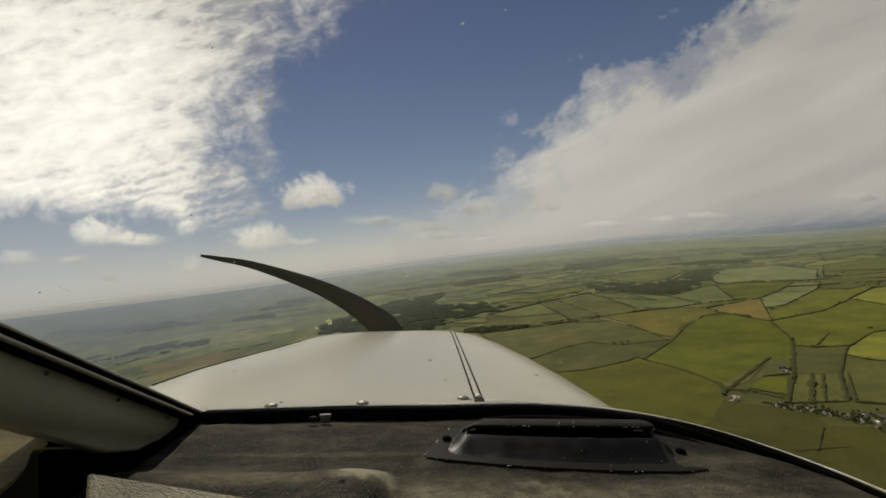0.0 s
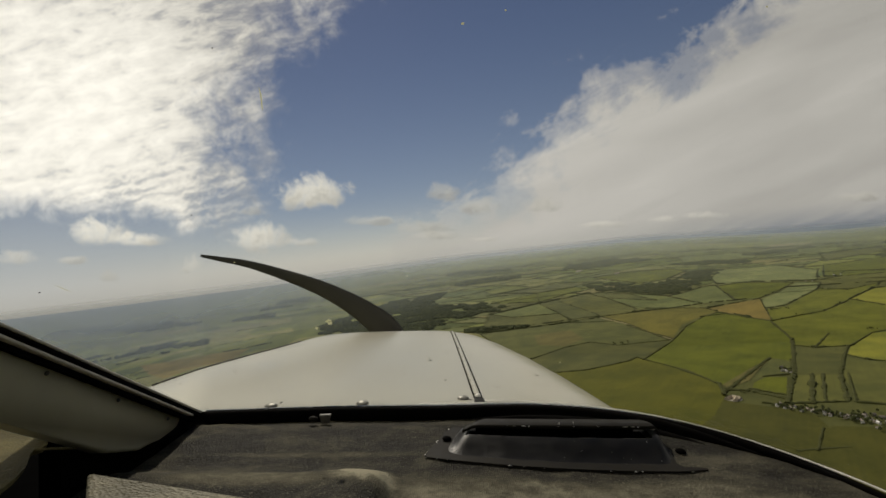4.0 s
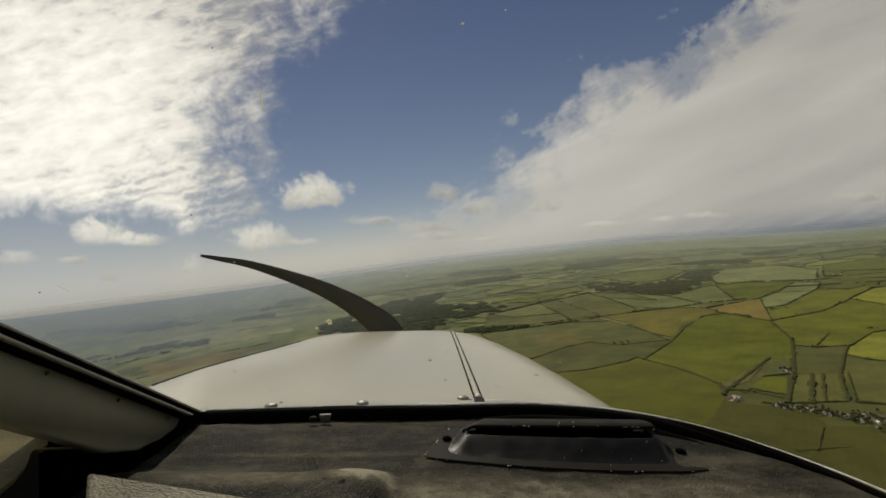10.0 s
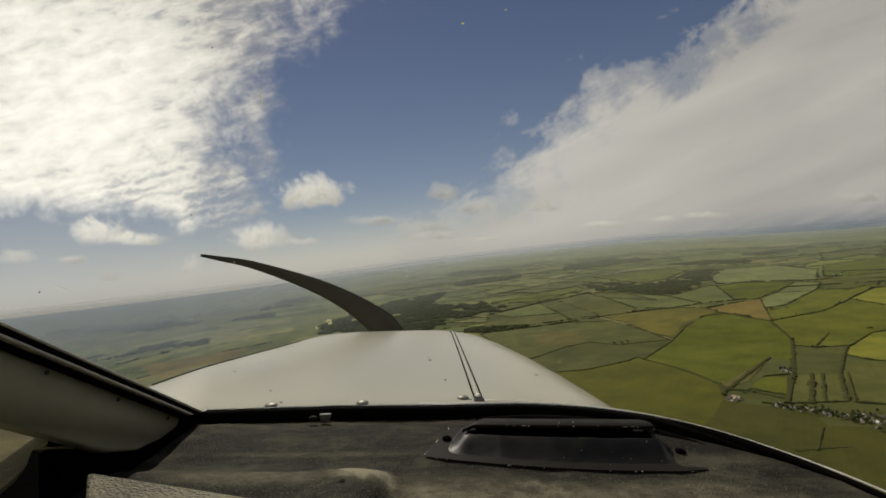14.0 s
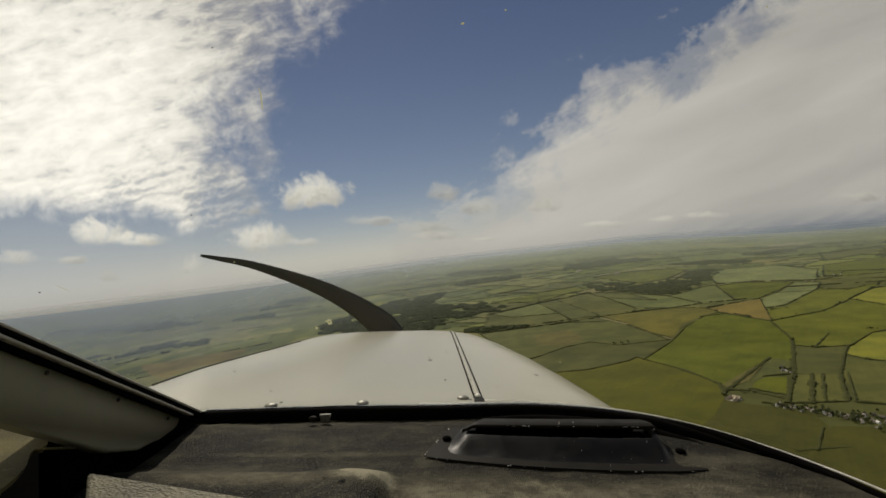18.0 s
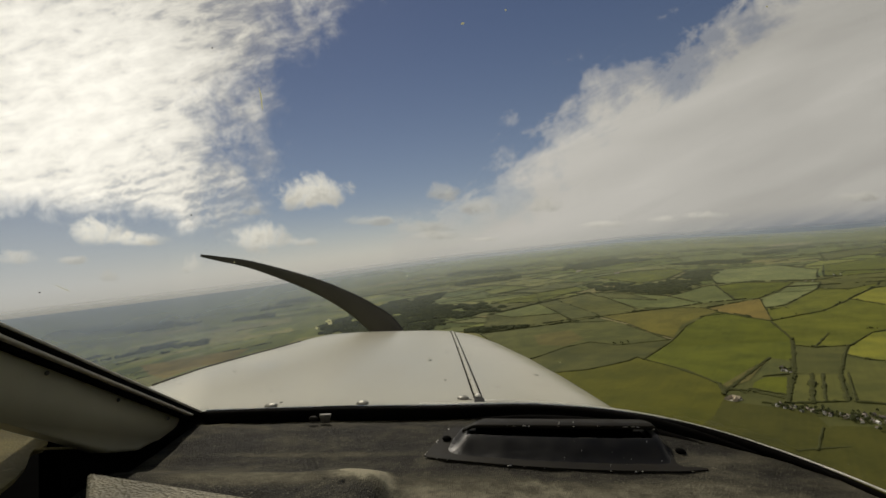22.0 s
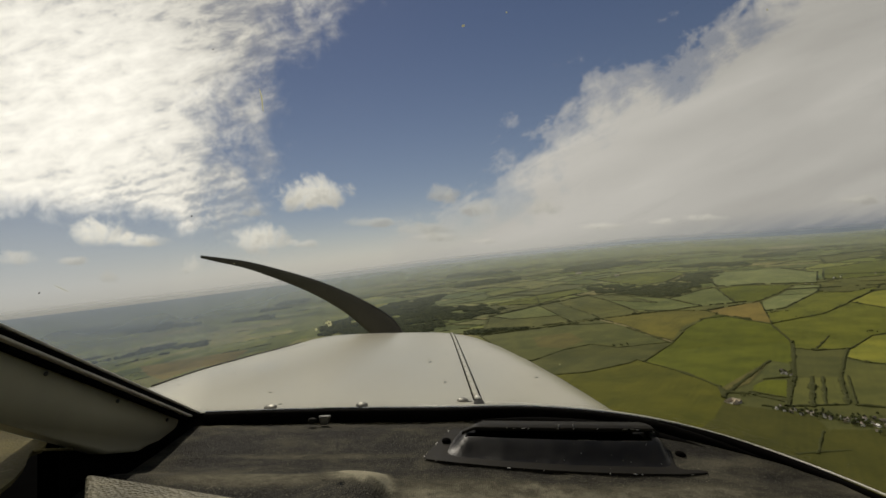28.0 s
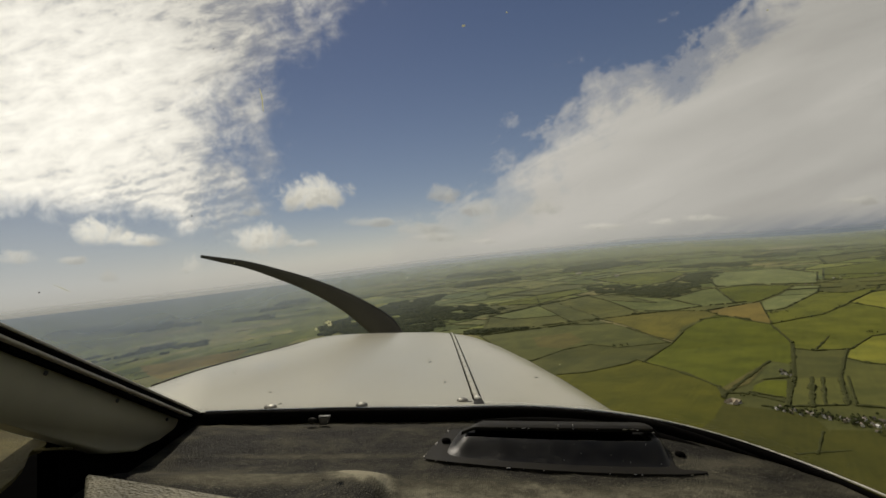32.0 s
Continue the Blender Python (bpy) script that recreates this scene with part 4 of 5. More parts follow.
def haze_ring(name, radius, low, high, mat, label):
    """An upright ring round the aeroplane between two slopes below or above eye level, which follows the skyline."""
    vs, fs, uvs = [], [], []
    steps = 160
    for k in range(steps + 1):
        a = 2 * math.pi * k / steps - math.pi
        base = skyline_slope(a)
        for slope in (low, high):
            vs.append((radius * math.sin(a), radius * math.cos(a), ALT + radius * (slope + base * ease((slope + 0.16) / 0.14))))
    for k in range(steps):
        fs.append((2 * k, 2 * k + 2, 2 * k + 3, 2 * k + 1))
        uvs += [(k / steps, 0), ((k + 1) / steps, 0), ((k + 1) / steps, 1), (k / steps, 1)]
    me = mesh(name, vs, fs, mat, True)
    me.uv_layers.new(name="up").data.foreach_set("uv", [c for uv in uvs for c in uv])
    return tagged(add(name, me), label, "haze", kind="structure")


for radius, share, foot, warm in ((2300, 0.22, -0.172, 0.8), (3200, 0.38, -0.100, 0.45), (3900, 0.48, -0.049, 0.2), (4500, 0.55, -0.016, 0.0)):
    haze_ring("haze_shell", radius, foot, -0.004, haze_material("haze", radius, share, warm, False), "thin blue-white shell that imitates haze over the far land")
haze_ring("skyline_haze_shell", 4200, -0.032, 0.012, haze_material("skyline_haze_shell", 4200, 0.80, 0.0, True), "soft grey-blue shell that imitates haze along the skyline")


# ---- the aeroplane, in its own axes with the camera's place as origin ----
plane = new("aeroplane")
plane.matrix_basis = PLANE
tagged(plane, "light single-engined aeroplane with worn dash and off-white cowling, in flight", "aeroplane")


def base_y(x, grow=0.0):
    """How far ahead the foot of the windscreen lies."""
    if x <= 0:
        return 0.10 + (0.45 + grow) * math.sqrt(max(0.0, 1 - (x / (1.0 + grow)) ** 2))
    b = 0.45 + grow + 0.009 * min(1.0, x / 0.1)
    return 0.10 + b * max(0.0, 1 - (x / (0.356 + grow)) ** 3) ** (1 / 3)


def base_line(x0, x1, n, grow, z):
    """Points along the foot of the windscreen."""
    pts = []
    for i in range(n + 1):
        x = x0 + (x1 - x0) * i / n
        pts.append((x, base_y(x, grow), z))
    return pts


def round_line(grow, z, n=60, start=-0.30):
    """The same foot, walked by angle so that the turn on the right stays smooth."""
    left = base_line(start, 0.0, 12, grow, z)
    turn = []
    for k in range(1, n + 1):
        x = (0.356 + grow) * math.sin(math.pi / 2 * k / n) ** (2 / 3)
        b = 0.45 + grow + 0.009 * min(1.0, x / 0.1)
        turn.append((x, 0.10 + b * math.cos(math.pi / 2 * k / n) ** (2 / 3), z))
    return left + turn


def dash_z(x, y):
    """Height of the padded dash top, with its pad and folds."""
    z = -0.200
    z -= 0.003 / (1 + math.exp((0.53 - y) / 0.004))
    soft = 1 / (1 + math.exp((x + 0.047) / 0.0025))
    pad = soft / (1 + math.exp((y - 0.402) / 0.006))
    z += 0.017 * pad * (0.7 + 0.3 * math.exp(-((x + 0.075) / 0.03) ** 2))
    z -= 0.10 * max(0.0, 0.30 - y)
    return z + 0.0012 * noise.noise(Vector((x * 22, y * 30, 1.0))) + 0.0006 * noise.noise(Vector((x * 80, y * 80, 4.0)))


def dash_at(s, t):
    x = -0.281 + 0.651 * s
    y0 = 0.15
    wide = 0.02 * max(0.0, min(1.0, (x - 0.27) / 0.07))
    y = y0 + (max(y0 + 0.005, base_y(x, wide)) - y0) * t
    return (x, y, dash_z(x, y))


part("dash", sheet(190, 110, dash_at, (0, 0, -0.012)), DASH_VINYL, plane, "black grained vinyl dash top, worn and dusty, with a highlight painted on its hump")

# windscreen seal, bead and outer rim
part("windscreen_seal", tube(round_line(0.011, -0.1998)[:47], lambda i: 0.0078 * (1 - 0.93 * min(1.0, max(0.0, (i - 33) / 13))), 10, 1.15), BLACK_RUBBER, plane, "black rubber windscreen seal")
part("seal_bead", tube(round_line(-0.005, -0.2010)[13:41], lambda i: 0.0003 + 0.0092 * math.sin(math.pi * min(0.97, i / 28)) ** 0.7, 8, 0.55), BLACK_RUBBER, plane)
part("seal_lip", tube(round_line(0.025, -0.2010, start=-0.284), lambda i: 0.0078 * (1 - 0.55 * min(1.0, max(0.0, (i - 36) / 20))), 8, 1.0), BLACK_RUBBER, plane)
rim_line = [Vector(p).lerp(Vector(q), ease((i - 28) / 26)) for i, (p, q) in enumerate(zip(round_line(0.034, -0.1972, start=-0.03), round_line(0.0275, -0.1965, start=-0.03)))]
part("windscreen_rim", tube(rim_line, lambda i: 0.0028 - 0.0018 * ease((i - 18) / 26), 8), RIM_PAINT, plane, "thin off-white painted rim below the windscreen")

CORNER, RISE = Vector((-0.286, 0.545, -0.1925)), Vector((-0.005, -0.245, 0.1445))


# windscreen pane: from its foot back and up to the roof
def pane_at(s, t):
    ang = min(math.pi / 2, -1.0 + s * (math.pi / 2 + 1.0))
    if ang < 0:
        x = 0.75 * ang
        foot = Vector((x, base_y(x, 0.016), -0.19))
    else:
        x = 0.372 * math.sin(ang) ** (2 / 3)
        foot = Vector((x, 0.10 + (0.466 + 0.009 * min(1.0, x / 0.1)) * math.cos(ang) ** (2 / 3), -0.19))
    top = Vector((foot.x * 0.86, -0.06 + (foot.y - 0.1) * 0.35, 0.40))
    p = foot.lerp(top, t)
    p.y += 0.05 * math.sin(math.pi * t)
    return p


pane = part("windscreen", sheet(48, 24, pane_at, (0, -0.003, 0)), ACRYLIC, plane, "clear curved acrylic windscreen with dried specks")
pane.visible_shadow = False


# ---- side post and panel by the left corner of the windscreen ----

def post_bar(name, along_z, half_w, half_t, mat, label="", start=-0.03):
    """A bar up the post, set off along the slanting normal in the side's plane."""
    n = Vector((0, RISE.z, -RISE.y)).normalized()
    o = n * along_z
    a, b = CORNER + o + RISE * start, CORNER + o + RISE * 1.75
    w, t = n * half_w, Vector((half_t, 0, 0))
    bm = bevelled([a - w - t, a + w - t, a + w + t, a - w + t], [b - w - t, b + w - t, b + w + t, b - w + t], min(half_w, half_t) * 0.6)
    part(name, bm, mat, plane, label)


post_bar("post_edge", -0.0010, 0.0010, 0.0065, POST_METAL, "thin pale metal edge of the windscreen post", 0.03)
post_bar("post_seal", -0.0045, 0.0026, 0.006, BLACK_RUBBER, "black rubber strip up the windscreen post", 0.035)
post_bar("post_trim", -0.0082, 0.0011, 0.008, POST_METAL, "dull pale trim strip", 0.10)
# black bar painted as the shade in the gap under the trim
post_bar("post_gap_shade", -0.0112, 0.0022, 0.003, SHADE_BLACK, "", 0.04)

PANEL = [(0.536, -0.188), (0.530, -0.195), (0.505, -0.1965), (0.480, -0.1975), (0.450, -0.196), (0.405, -0.179), (0.347, -0.1405), (0.300, -0.110), (0.15, -0.02), (0.05, 0.06), (0.05, 0.10), (0.30, -0.058), (0.45, -0.146)]
bm = bevelled([(-0.312, y, z) for y, z in PANEL], [(-0.294, y, z) for y, z in PANEL], 0.004, 3)
panel = part("side_panel", bm, CABIN_GREY, plane, "grey-green painted side panel with rounded lower corner")
for k in range(4):
    y = 0.49 - 0.075 * k
    c = CORNER + RISE * ((0.545 - y) / 0.245)
    bm = bmesh.new()
    bmesh.ops.create_uvsphere(bm, u_segments=10, v_segments=6, radius=0.0019, matrix=Matrix.LocRotScale((-0.291, y, c.z - 0.0195), None, (0.6, 1, 1)))
    part("panel_stud", bm, CABIN_DARK, panel)

# unseen plate added to keep sunlight from coming in under the panel
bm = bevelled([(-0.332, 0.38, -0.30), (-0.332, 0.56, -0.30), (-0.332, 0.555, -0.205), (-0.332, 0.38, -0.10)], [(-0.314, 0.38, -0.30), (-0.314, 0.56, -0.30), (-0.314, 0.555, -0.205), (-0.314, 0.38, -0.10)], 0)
part("side_backing", bm, SHADE_BLACK, plane, "added dark plate behind the side panel that stops sunlight", smooth=False)
# corner rubber; its hidden left end is raised to stop a sliver of sunlight
bm = bevelled([(-0.312, 0.47, -0.21), (-0.270, 0.535, -0.21), (-0.262, 0.555, -0.21), (-0.312, 0.56, -0.21)], [(-0.312, 0.47, -0.178), (-0.292, 0.525, -0.186), (-0.270, 0.55, -0.193), (-0.312, 0.555, -0.194)], 0.002)
part("corner_block", bm, BLACK_RUBBER, plane, "black rubber corner below the post")

# padded trims below the panel
PAD = [(-0.50, 0.12), (-0.266, 0.12), (-0.281, 0.2935), (-0.286, 0.310), (-0.295, 0.328), (-0.309, 0.347), (-0.312, 0.3535), (-0.308, 0.358), (-0.312, 0.366), (-0.50, 0.53)]
bm = bevelled([(x - 0.002, y, -0.1575) for x, y in PAD], [(x, y, -0.153) for x, y in PAD], 0)
part("side_pad", bm, OLIVE_TRIM, plane, "olive grained padded side trim", smooth=False)
# inset black block: the shade under the pad, put in as colour
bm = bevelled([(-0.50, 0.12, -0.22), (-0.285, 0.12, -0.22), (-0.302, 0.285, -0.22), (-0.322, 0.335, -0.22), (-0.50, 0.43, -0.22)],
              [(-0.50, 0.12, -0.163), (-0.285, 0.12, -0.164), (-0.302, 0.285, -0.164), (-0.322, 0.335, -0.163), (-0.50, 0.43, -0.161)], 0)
part("pad_support", bm, SHADE_BLACK, plane, smooth=False)
part("pad_lip", tube([(-0.3105, 0.3525, -0.1528), (-0.300, 0.3545, -0.1528), (-0.284, 0.3560, -0.1531)], 0.0011, 8), OLIVE_TRIM, plane)
bm = bevelled([(-0.150, 0.19, -0.215), (-0.085, 0.19, -0.215), (-0.116, 0.308, -0.215), (-0.262, 0.340, -0.215)],
              [(-0.150, 0.19, -0.160), (-0.085, 0.19, -0.165), (-0.118, 0.308, -0.166), (-0.260, 0.338, -0.162)], 0.004, 4)
part("dash_pad", bm, PAD_VINYL, plane, "pale grained vinyl pad on the dash")

# ---- defroster outlet ----
def rounded(corners, radius, n=5):
    """The corners of an outline, each turned into a small arc."""
    pts = []
    for k, c in enumerate(corners):
        c = Vector((*c, 0))
        a, d = Vector((*corners[k - 1], 0)), Vector((*corners[(k + 1) % len(corners)], 0))
        r = min(radius, (a - c).length * 0.45, (d - c).length * 0.45)
        p0, p1 = c + (a - c).normalized() * r, c + (d - c).normalized() * r
        for m in range(n + 1):
            t = m / n
            q = p0 * (1 - t) ** 2 + c * 2 * t * (1 - t) + p1 * t * t
            pts.append((q.x, q.y))
    return pts


def front_y(x):
    """The bowed front edge of the outlet's flange."""
    return 0.4120 + 0.0294 * ((0.205 - x) / 0.224) ** 2


FLANGE = rounded([(x, front_y(x)) for x in (-0.019, 0.01, 0.04, 0.07, 0.10, 0.13, 0.16, 0.19, 0.215)] + [(0.2385, 0.4152), (0.239, 0.4185), (0.2145, 0.4215), (0.2245, 0.465), (0.219, 0.512), (0.008, 0.514)], 0.006)
outlet = part("defroster_outlet", bevelled([(x, y, -0.204) for x, y in FLANGE], [(x, y, -0.1978) for x, y in FLANGE], 0.0008, 2), BLACK_PLASTIC, plane, "black plastic defroster outlet with chipped edges", smooth=False)


def outlet_shape(s, t):
    """The humped body: a slope up to the lip, falling away in soft cheeks at both ends."""
    near, far = -0.004 + 0.020 * t, 0.2115 + 0.012 * min(1.0, t / 0.5)
    x = near + (far - near) * s
    toe = front_y(x) + 0.007
    ends = ease(s / 0.10) * ease((1 - s) / 0.03)
    rise = 0.0115 * ease(t / 0.5) - 0.006 * ease((t - 0.68) / 0.3)
    return Vector((x, toe + (0.510 - toe) * t, -0.1985 + rise * ends))


bm = bmesh.new()
NX, NY = 60, 30
grid = [[bm.verts.new(outlet_shape(i / NX, j / NY)) for i in range(NX + 1)] for j in range(NY + 1)]
for j in range(NY):
    for i in range(NX):
        if not (13 <= j and 5 <= i < 56):
            bm.faces.new((grid[j][i], grid[j][i + 1], grid[j + 1][i + 1], grid[j + 1][i]))
bmesh.ops.solidify(bm, geom=bm.faces[:], thickness=0.0012)
part("outlet_face", bm, SATIN_BLACK, outlet)
# black floor and back wall paint the shade inside the outlet's opening
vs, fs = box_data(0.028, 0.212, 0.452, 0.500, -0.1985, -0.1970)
add("outlet_slot", mesh("outlet_slot", vs, fs, SHADE_BLACK), outlet)
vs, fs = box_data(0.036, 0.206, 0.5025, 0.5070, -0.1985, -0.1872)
add("outlet_throat", mesh("outlet_throat", vs, fs, SHADE_BLACK), outlet)


def hood_shape(s, t):
    ends = ease(s / 0.06) * ease((1 - s) / 0.04)
    x = (0.020 + 0.014 * t) + (0.204 - 0.016 * t) * s
    y = 0.476 + 0.034 * t + 0.006 * (1 - ends) * (1 - t)
    return Vector((x, y - 0.02 * (x - 0.02), -0.1800 - 0.0065 * t ** 1.6 - 0.007 * (1 - ends) - 0.0012 * (1 - ease(t / 0.25))))


part("outlet_hood", sheet(50, 14, hood_shape, (0, 0.001, -0.0034)), BLACK_PLASTIC, outlet, "rounded black hood of the outlet, paint chipped")
for x, y in ((0.004, 0.480), (0.234, 0.456)):
    bm = bmesh.new()
    bmesh.ops.create_uvsphere(bm, u_segments=12, v_segments=6, radius=0.0050, matrix=Matrix.LocRotScale((x, y, -0.1965 if x < 0.1 else -0.1992), None, (1, 1, 0.5)))
    part("screw", bm, BLACK_RUBBER, outlet)
for s0, s1 in ((0.14, 0.17), (0.60, 0.68), (0.80, 0.93)):
    part("worn_edge", tube([outlet_shape(s0 + (s1 - s0) * i / 6, 13 / 30) for i in range(7)], 0.00022, 5), WORN_EDGE, outlet)
chip_rng = random.Random(3)


def ragged_chip(at, size, turn=0.0):
    """A flake of bare paint with a torn outline."""
    bm = bmesh.new()
    bmesh.ops.create_icosphere(bm, subdivisions=2, radius=1.0)
    shift = Vector((chip_rng.uniform(0, 50), 0, 0))
    for vert in bm.verts:
        vert.co *= 1 + 0.8 * noise.noise(vert.co * 1.6 + shift)
    bm.transform(Matrix.LocRotScale(at, Euler((0, turn, 0)), Vector(size) * 0.9))
    part("paint_chip", bm, CHIPPED if chip_rng.random() < 0.6 else WORN_EDGE, outlet)


# along the lip of the hood, in loose runs
for x, wide in ((0.066, 0.0007), (0.073, 0.0018), (0.083, 0.0024), (0.088, 0.0010), (0.118, 0.0012), (0.134, 0.0009), (0.158, 0.0005), (0.186, 0.0030), (0.1935, 0.0026), (0.199, 0.0012), (0.215, 0.0012)):
    lip_z = -0.1812 if x < 0.21 else -0.1834
    ragged_chip((x, 0.4757 - 0.02 * (x - 0.02), lip_z - chip_rng.uniform(0, 0.0006)), (wide, 0.0004, chip_rng.uniform(0.00025, 0.0005)))
ragged_chip((0.1195, 0.477, -0.1795), (0.0006, 0.0008, 0.0014), 0.4)
ragged_chip((0.1345, 0.478, -0.1793), (0.0005, 0.0006, 0.0008))
# along the front edge of the flange
for x, wide in ((-0.0165, 0.0016), (-0.006, 0.0012), (0.004, 0.0006), (0.061, 0.0022), (0.074, 0.0007), (0.092, 0.0004), (0.150, 0.0005), (0.172, 0.0015), (0.178, 0.0010), (0.2225, 0.0014), (0.235, 0.0007)):
    ragged_chip((x, front_y(x) - 0.0002, -0.1984), (wide, 0.0005, 0.00035))
# up the flange's other edge, and flecks on the slope
for t in (0.05, 0.12, 0.45, 0.5, 0.93):
    ragged_chip((-0.0185 + 0.0265 * t, 0.4425 + 0.071 * t, -0.1979), (0.0007, 0.0016, 0.0003))
for _ in range(11):
    fleck = outlet_shape(chip_rng.uniform(0.4, 0.97), chip_rng.uniform(0.03, 0.38))
    ragged_chip(fleck + Vector((0, -0.0002, 0.0002)), (chip_rng.uniform(0.0002, 0.0005), 0.0004, chip_rng.uniform(0.0002, 0.0007)), chip_rng.uniform(-0.5, 0.5))

# ---- engine cowling ----
STATIONS = [(0.555, -0.122, 0.48, -0.1965), (0.70, -0.126, 0.482, -0.205), (0.90, -0.135, 0.472, -0.2175), (1.10, -0.142, 0.45, -0.231), (1.30, -0.15, 0.418, -0.2455),
            (1.44, -0.158, 0.385, -0.2575), (1.52, -0.17, 0.355, -0.267), (1.57, -0.17, 0.32, -0.285), (1.595, -0.17, 0.28, -0.32), (1.60, -0.17, 0.20, -0.38)]


CROWN, POW = 0.07, 7.0


def cowl_at(y):
    for a, b in zip(STATIONS, STATIONS[1:]):
        if y <= b[0]:
            s = max(0.0, (y - a[0]) / (b[0] - a[0]))
            return [p + (q - p) * s for p, q in zip(a, b)]
    return list(STATIONS[-1])


def cowl_z(x, y):
    _, xc, hw, zt = cowl_at(y)
    s = min(1.0, abs(x - xc) / hw)
    slope = 0.0
    if x < 0.03:
        slope = CROWN * (0.03 - x) ** 2 * ease((y - 0.75) / 0.65)
    return zt - slope - 0.24 * (1 - (1 - s ** (POW if x < xc else 6.2)) ** (1 / 1.7))


def cowl_shell(s, t):
    near = 0.556 + 0.024 * ease((s - 0.54) / 0.06)
    y = near + (1.60 - near) * t
    _, xc, hw, zt = cowl_at(y)
    a = (s * 2 - 1)
    if abs(a) < 0.8:
        k = math.copysign(math.sin(abs(a) / 0.8 * math.pi / 2), a)
        x = xc + hw * k
        return (x, y, cowl_z(x, y))
    drop = (abs(a) - 0.8) / 0.2
    return (xc + math.copysign(hw * (1 - 0.12 * drop ** 2), a), y, cowl_z(xc + math.copysign(hw, a), y) - 0.32 * drop)


cowling = part("cowling", sheet(120, 90, cowl_shell, (0, 0, -0.004)), COWL_PAINT, plane, "off-white painted engine cowling, chipped and dirty")
bm = bevelled([(-0.33, 1.585, -0.75), (-0.01, 1.585, -0.75), (-0.01, 1.585, -0.36), (-0.33, 1.585, -0.36)], [(-0.33, 1.592, -0.75), (-0.01, 1.592, -0.75), (-0.01, 1.592, -0.36), (-0.33, 1.592, -0.36)], 0)
part("nose_bowl", bm, COWL_PAINT, cowling)
# piano hinge: a pale knuckle tube between two dark gaps
for off, r, mat, name in ((-0.0052, 0.0012, BLACK_RUBBER, "hinge_gap"), (0.0052, 0.0012, BLACK_RUBBER, "hinge_gap"), (0.0, 0.0042, COWL_PAINT, "hinge_tube")):
    path = []
    for i in range(41):
        y = 0.625 + 0.905 * i / 40
        x = 0.0475 - 0.0195 * i / 40 + off
        path.append((x, y, cowl_z(x, y) + (0.0006 if r > 0.002 else 0.0002)))
    part(name, tube(path, r, 8, 0.55), mat, cowling)
bm = bevelled([(0.0395, 0.586, -0.202), (0.0565, 0.586, -0.202), (0.0545, 0.624, -0.202), (0.0415, 0.624, -0.202)], [(0.0405, 0.587, -0.1965), (0.0555, 0.587, -0.1965), (0.0535, 0.623, -0.1988), (0.0425, 0.623, -0.1988)], 0.001)
part("hinge_end", bm, BLACK_PLASTIC, cowling)
for k in range(22):
    y = 0.64 + 0.88 * k / 21
    x = 0.0475 - 0.0195 * (y - 0.625) / 0.905
    part("hinge_knuckle_gap", tube([(x - 0.0036, y, cowl_z(x, y) + 0.0022), (x + 0.0036, y, cowl_z(x, y) + 0.0022)], 0.0006, 5), BUG, cowling)
bm = bmesh.new()
bmesh.ops.create_uvsphere(bm, u_segments=12, v_segments=8, radius=0.0042, matrix=Matrix.LocRotScale((0.0475, 0.628, cowl_z(0.0475, 0.628) + 0.002), None, (1, 1.2, 0.7)))
part("hinge_eyelet", bm, RIM_PAINT, cowling)
for x, y in ((-0.2165, 0.583), (-0.1035, 0.595), (0.027, 0.62)):
    bm = bmesh.new()
    bmesh.ops.create_uvsphere(bm, u_segments=14, v_segments=8, radius=0.0080, matrix=Matrix.LocRotScale((x, y, cowl_z(x, y) + 0.0005), None, (1, 1, 0.42)))
    part("fastener", bm, DULL_METAL, cowling, "domed dull metal cowl fastener")
path = []
for i in range(21):
    x = 0.055 + 0.16 * i / 20
    y = base_y(x, 0.048)
    path.append((x, y, cowl_z(x, y) + 0.0008))
part("cowl_lip", tube(path, 0.0022, 6), RIM_PAINT, cowling)
# seam along the cowl's left shoulder
path = []
for i in range(31):
    y = 0.75 + 0.6 * i / 30
    _, xc, hw, zt = cowl_at(y)
    x = xc - hw * (0.715 - 0.075 * i / 30)
    path.append((x, y, cowl_z(x, y) + 0.0012))
part("cowl_seam", tube(path, 0.0014, 6), BUG, cowling, "dark seam along the cowling's shoulder")

# little clip that stands at the foot of the windscreen
clip = part("windscreen_clip", bevelled([(-0.1405, 0.532, -0.2010), (-0.1325, 0.532, -0.2010), (-0.1315, 0.536, -0.2010), (-0.1405, 0.536, -0.2010)],
            [(-0.1425, 0.533, -0.1918), (-0.1290, 0.533, -0.1906), (-0.1290, 0.538, -0.1906), (-0.1440, 0.538, -0.1912)], 0.0012), CLIP_METAL, plane, "small dull metal clip with a dark knob")
bm = bmesh.new()
bmesh.ops.create_uvsphere(bm, u_segments=12, v_segments=8, radius=0.0040, matrix=Matrix.LocRotScale((-0.1485, 0.530, -0.1945), None, (1.4, 0.8, 0.75)))
part("clip_knob", bm, BLACK_PLASTIC, clip)

# ---- propeller at rest ----
HUB = Vector((-0.17, 1.68, -0.47))
prop = new("propeller")
prop.parent = plane
tagged(prop, "dark two-bladed propeller with a sweeping black blade")
# centre line of a blade from root to tip, relative to the hub, and its half width
BLADE = [(-0.02, 0.02, 0.050), (-0.015, 0.12, 0.060), (-0.045, 0.185, 0.056), (-0.114, 0.241, 0.045), (-0.198, 0.292, 0.035), (-0.30, 0.339, 0.027), (-0.42, 0.381, 0.0195), (-0.54, 0.416, 0.0135), (-0.64, 0.434, 0.009), (-0.71, 0.446, 0.005)]


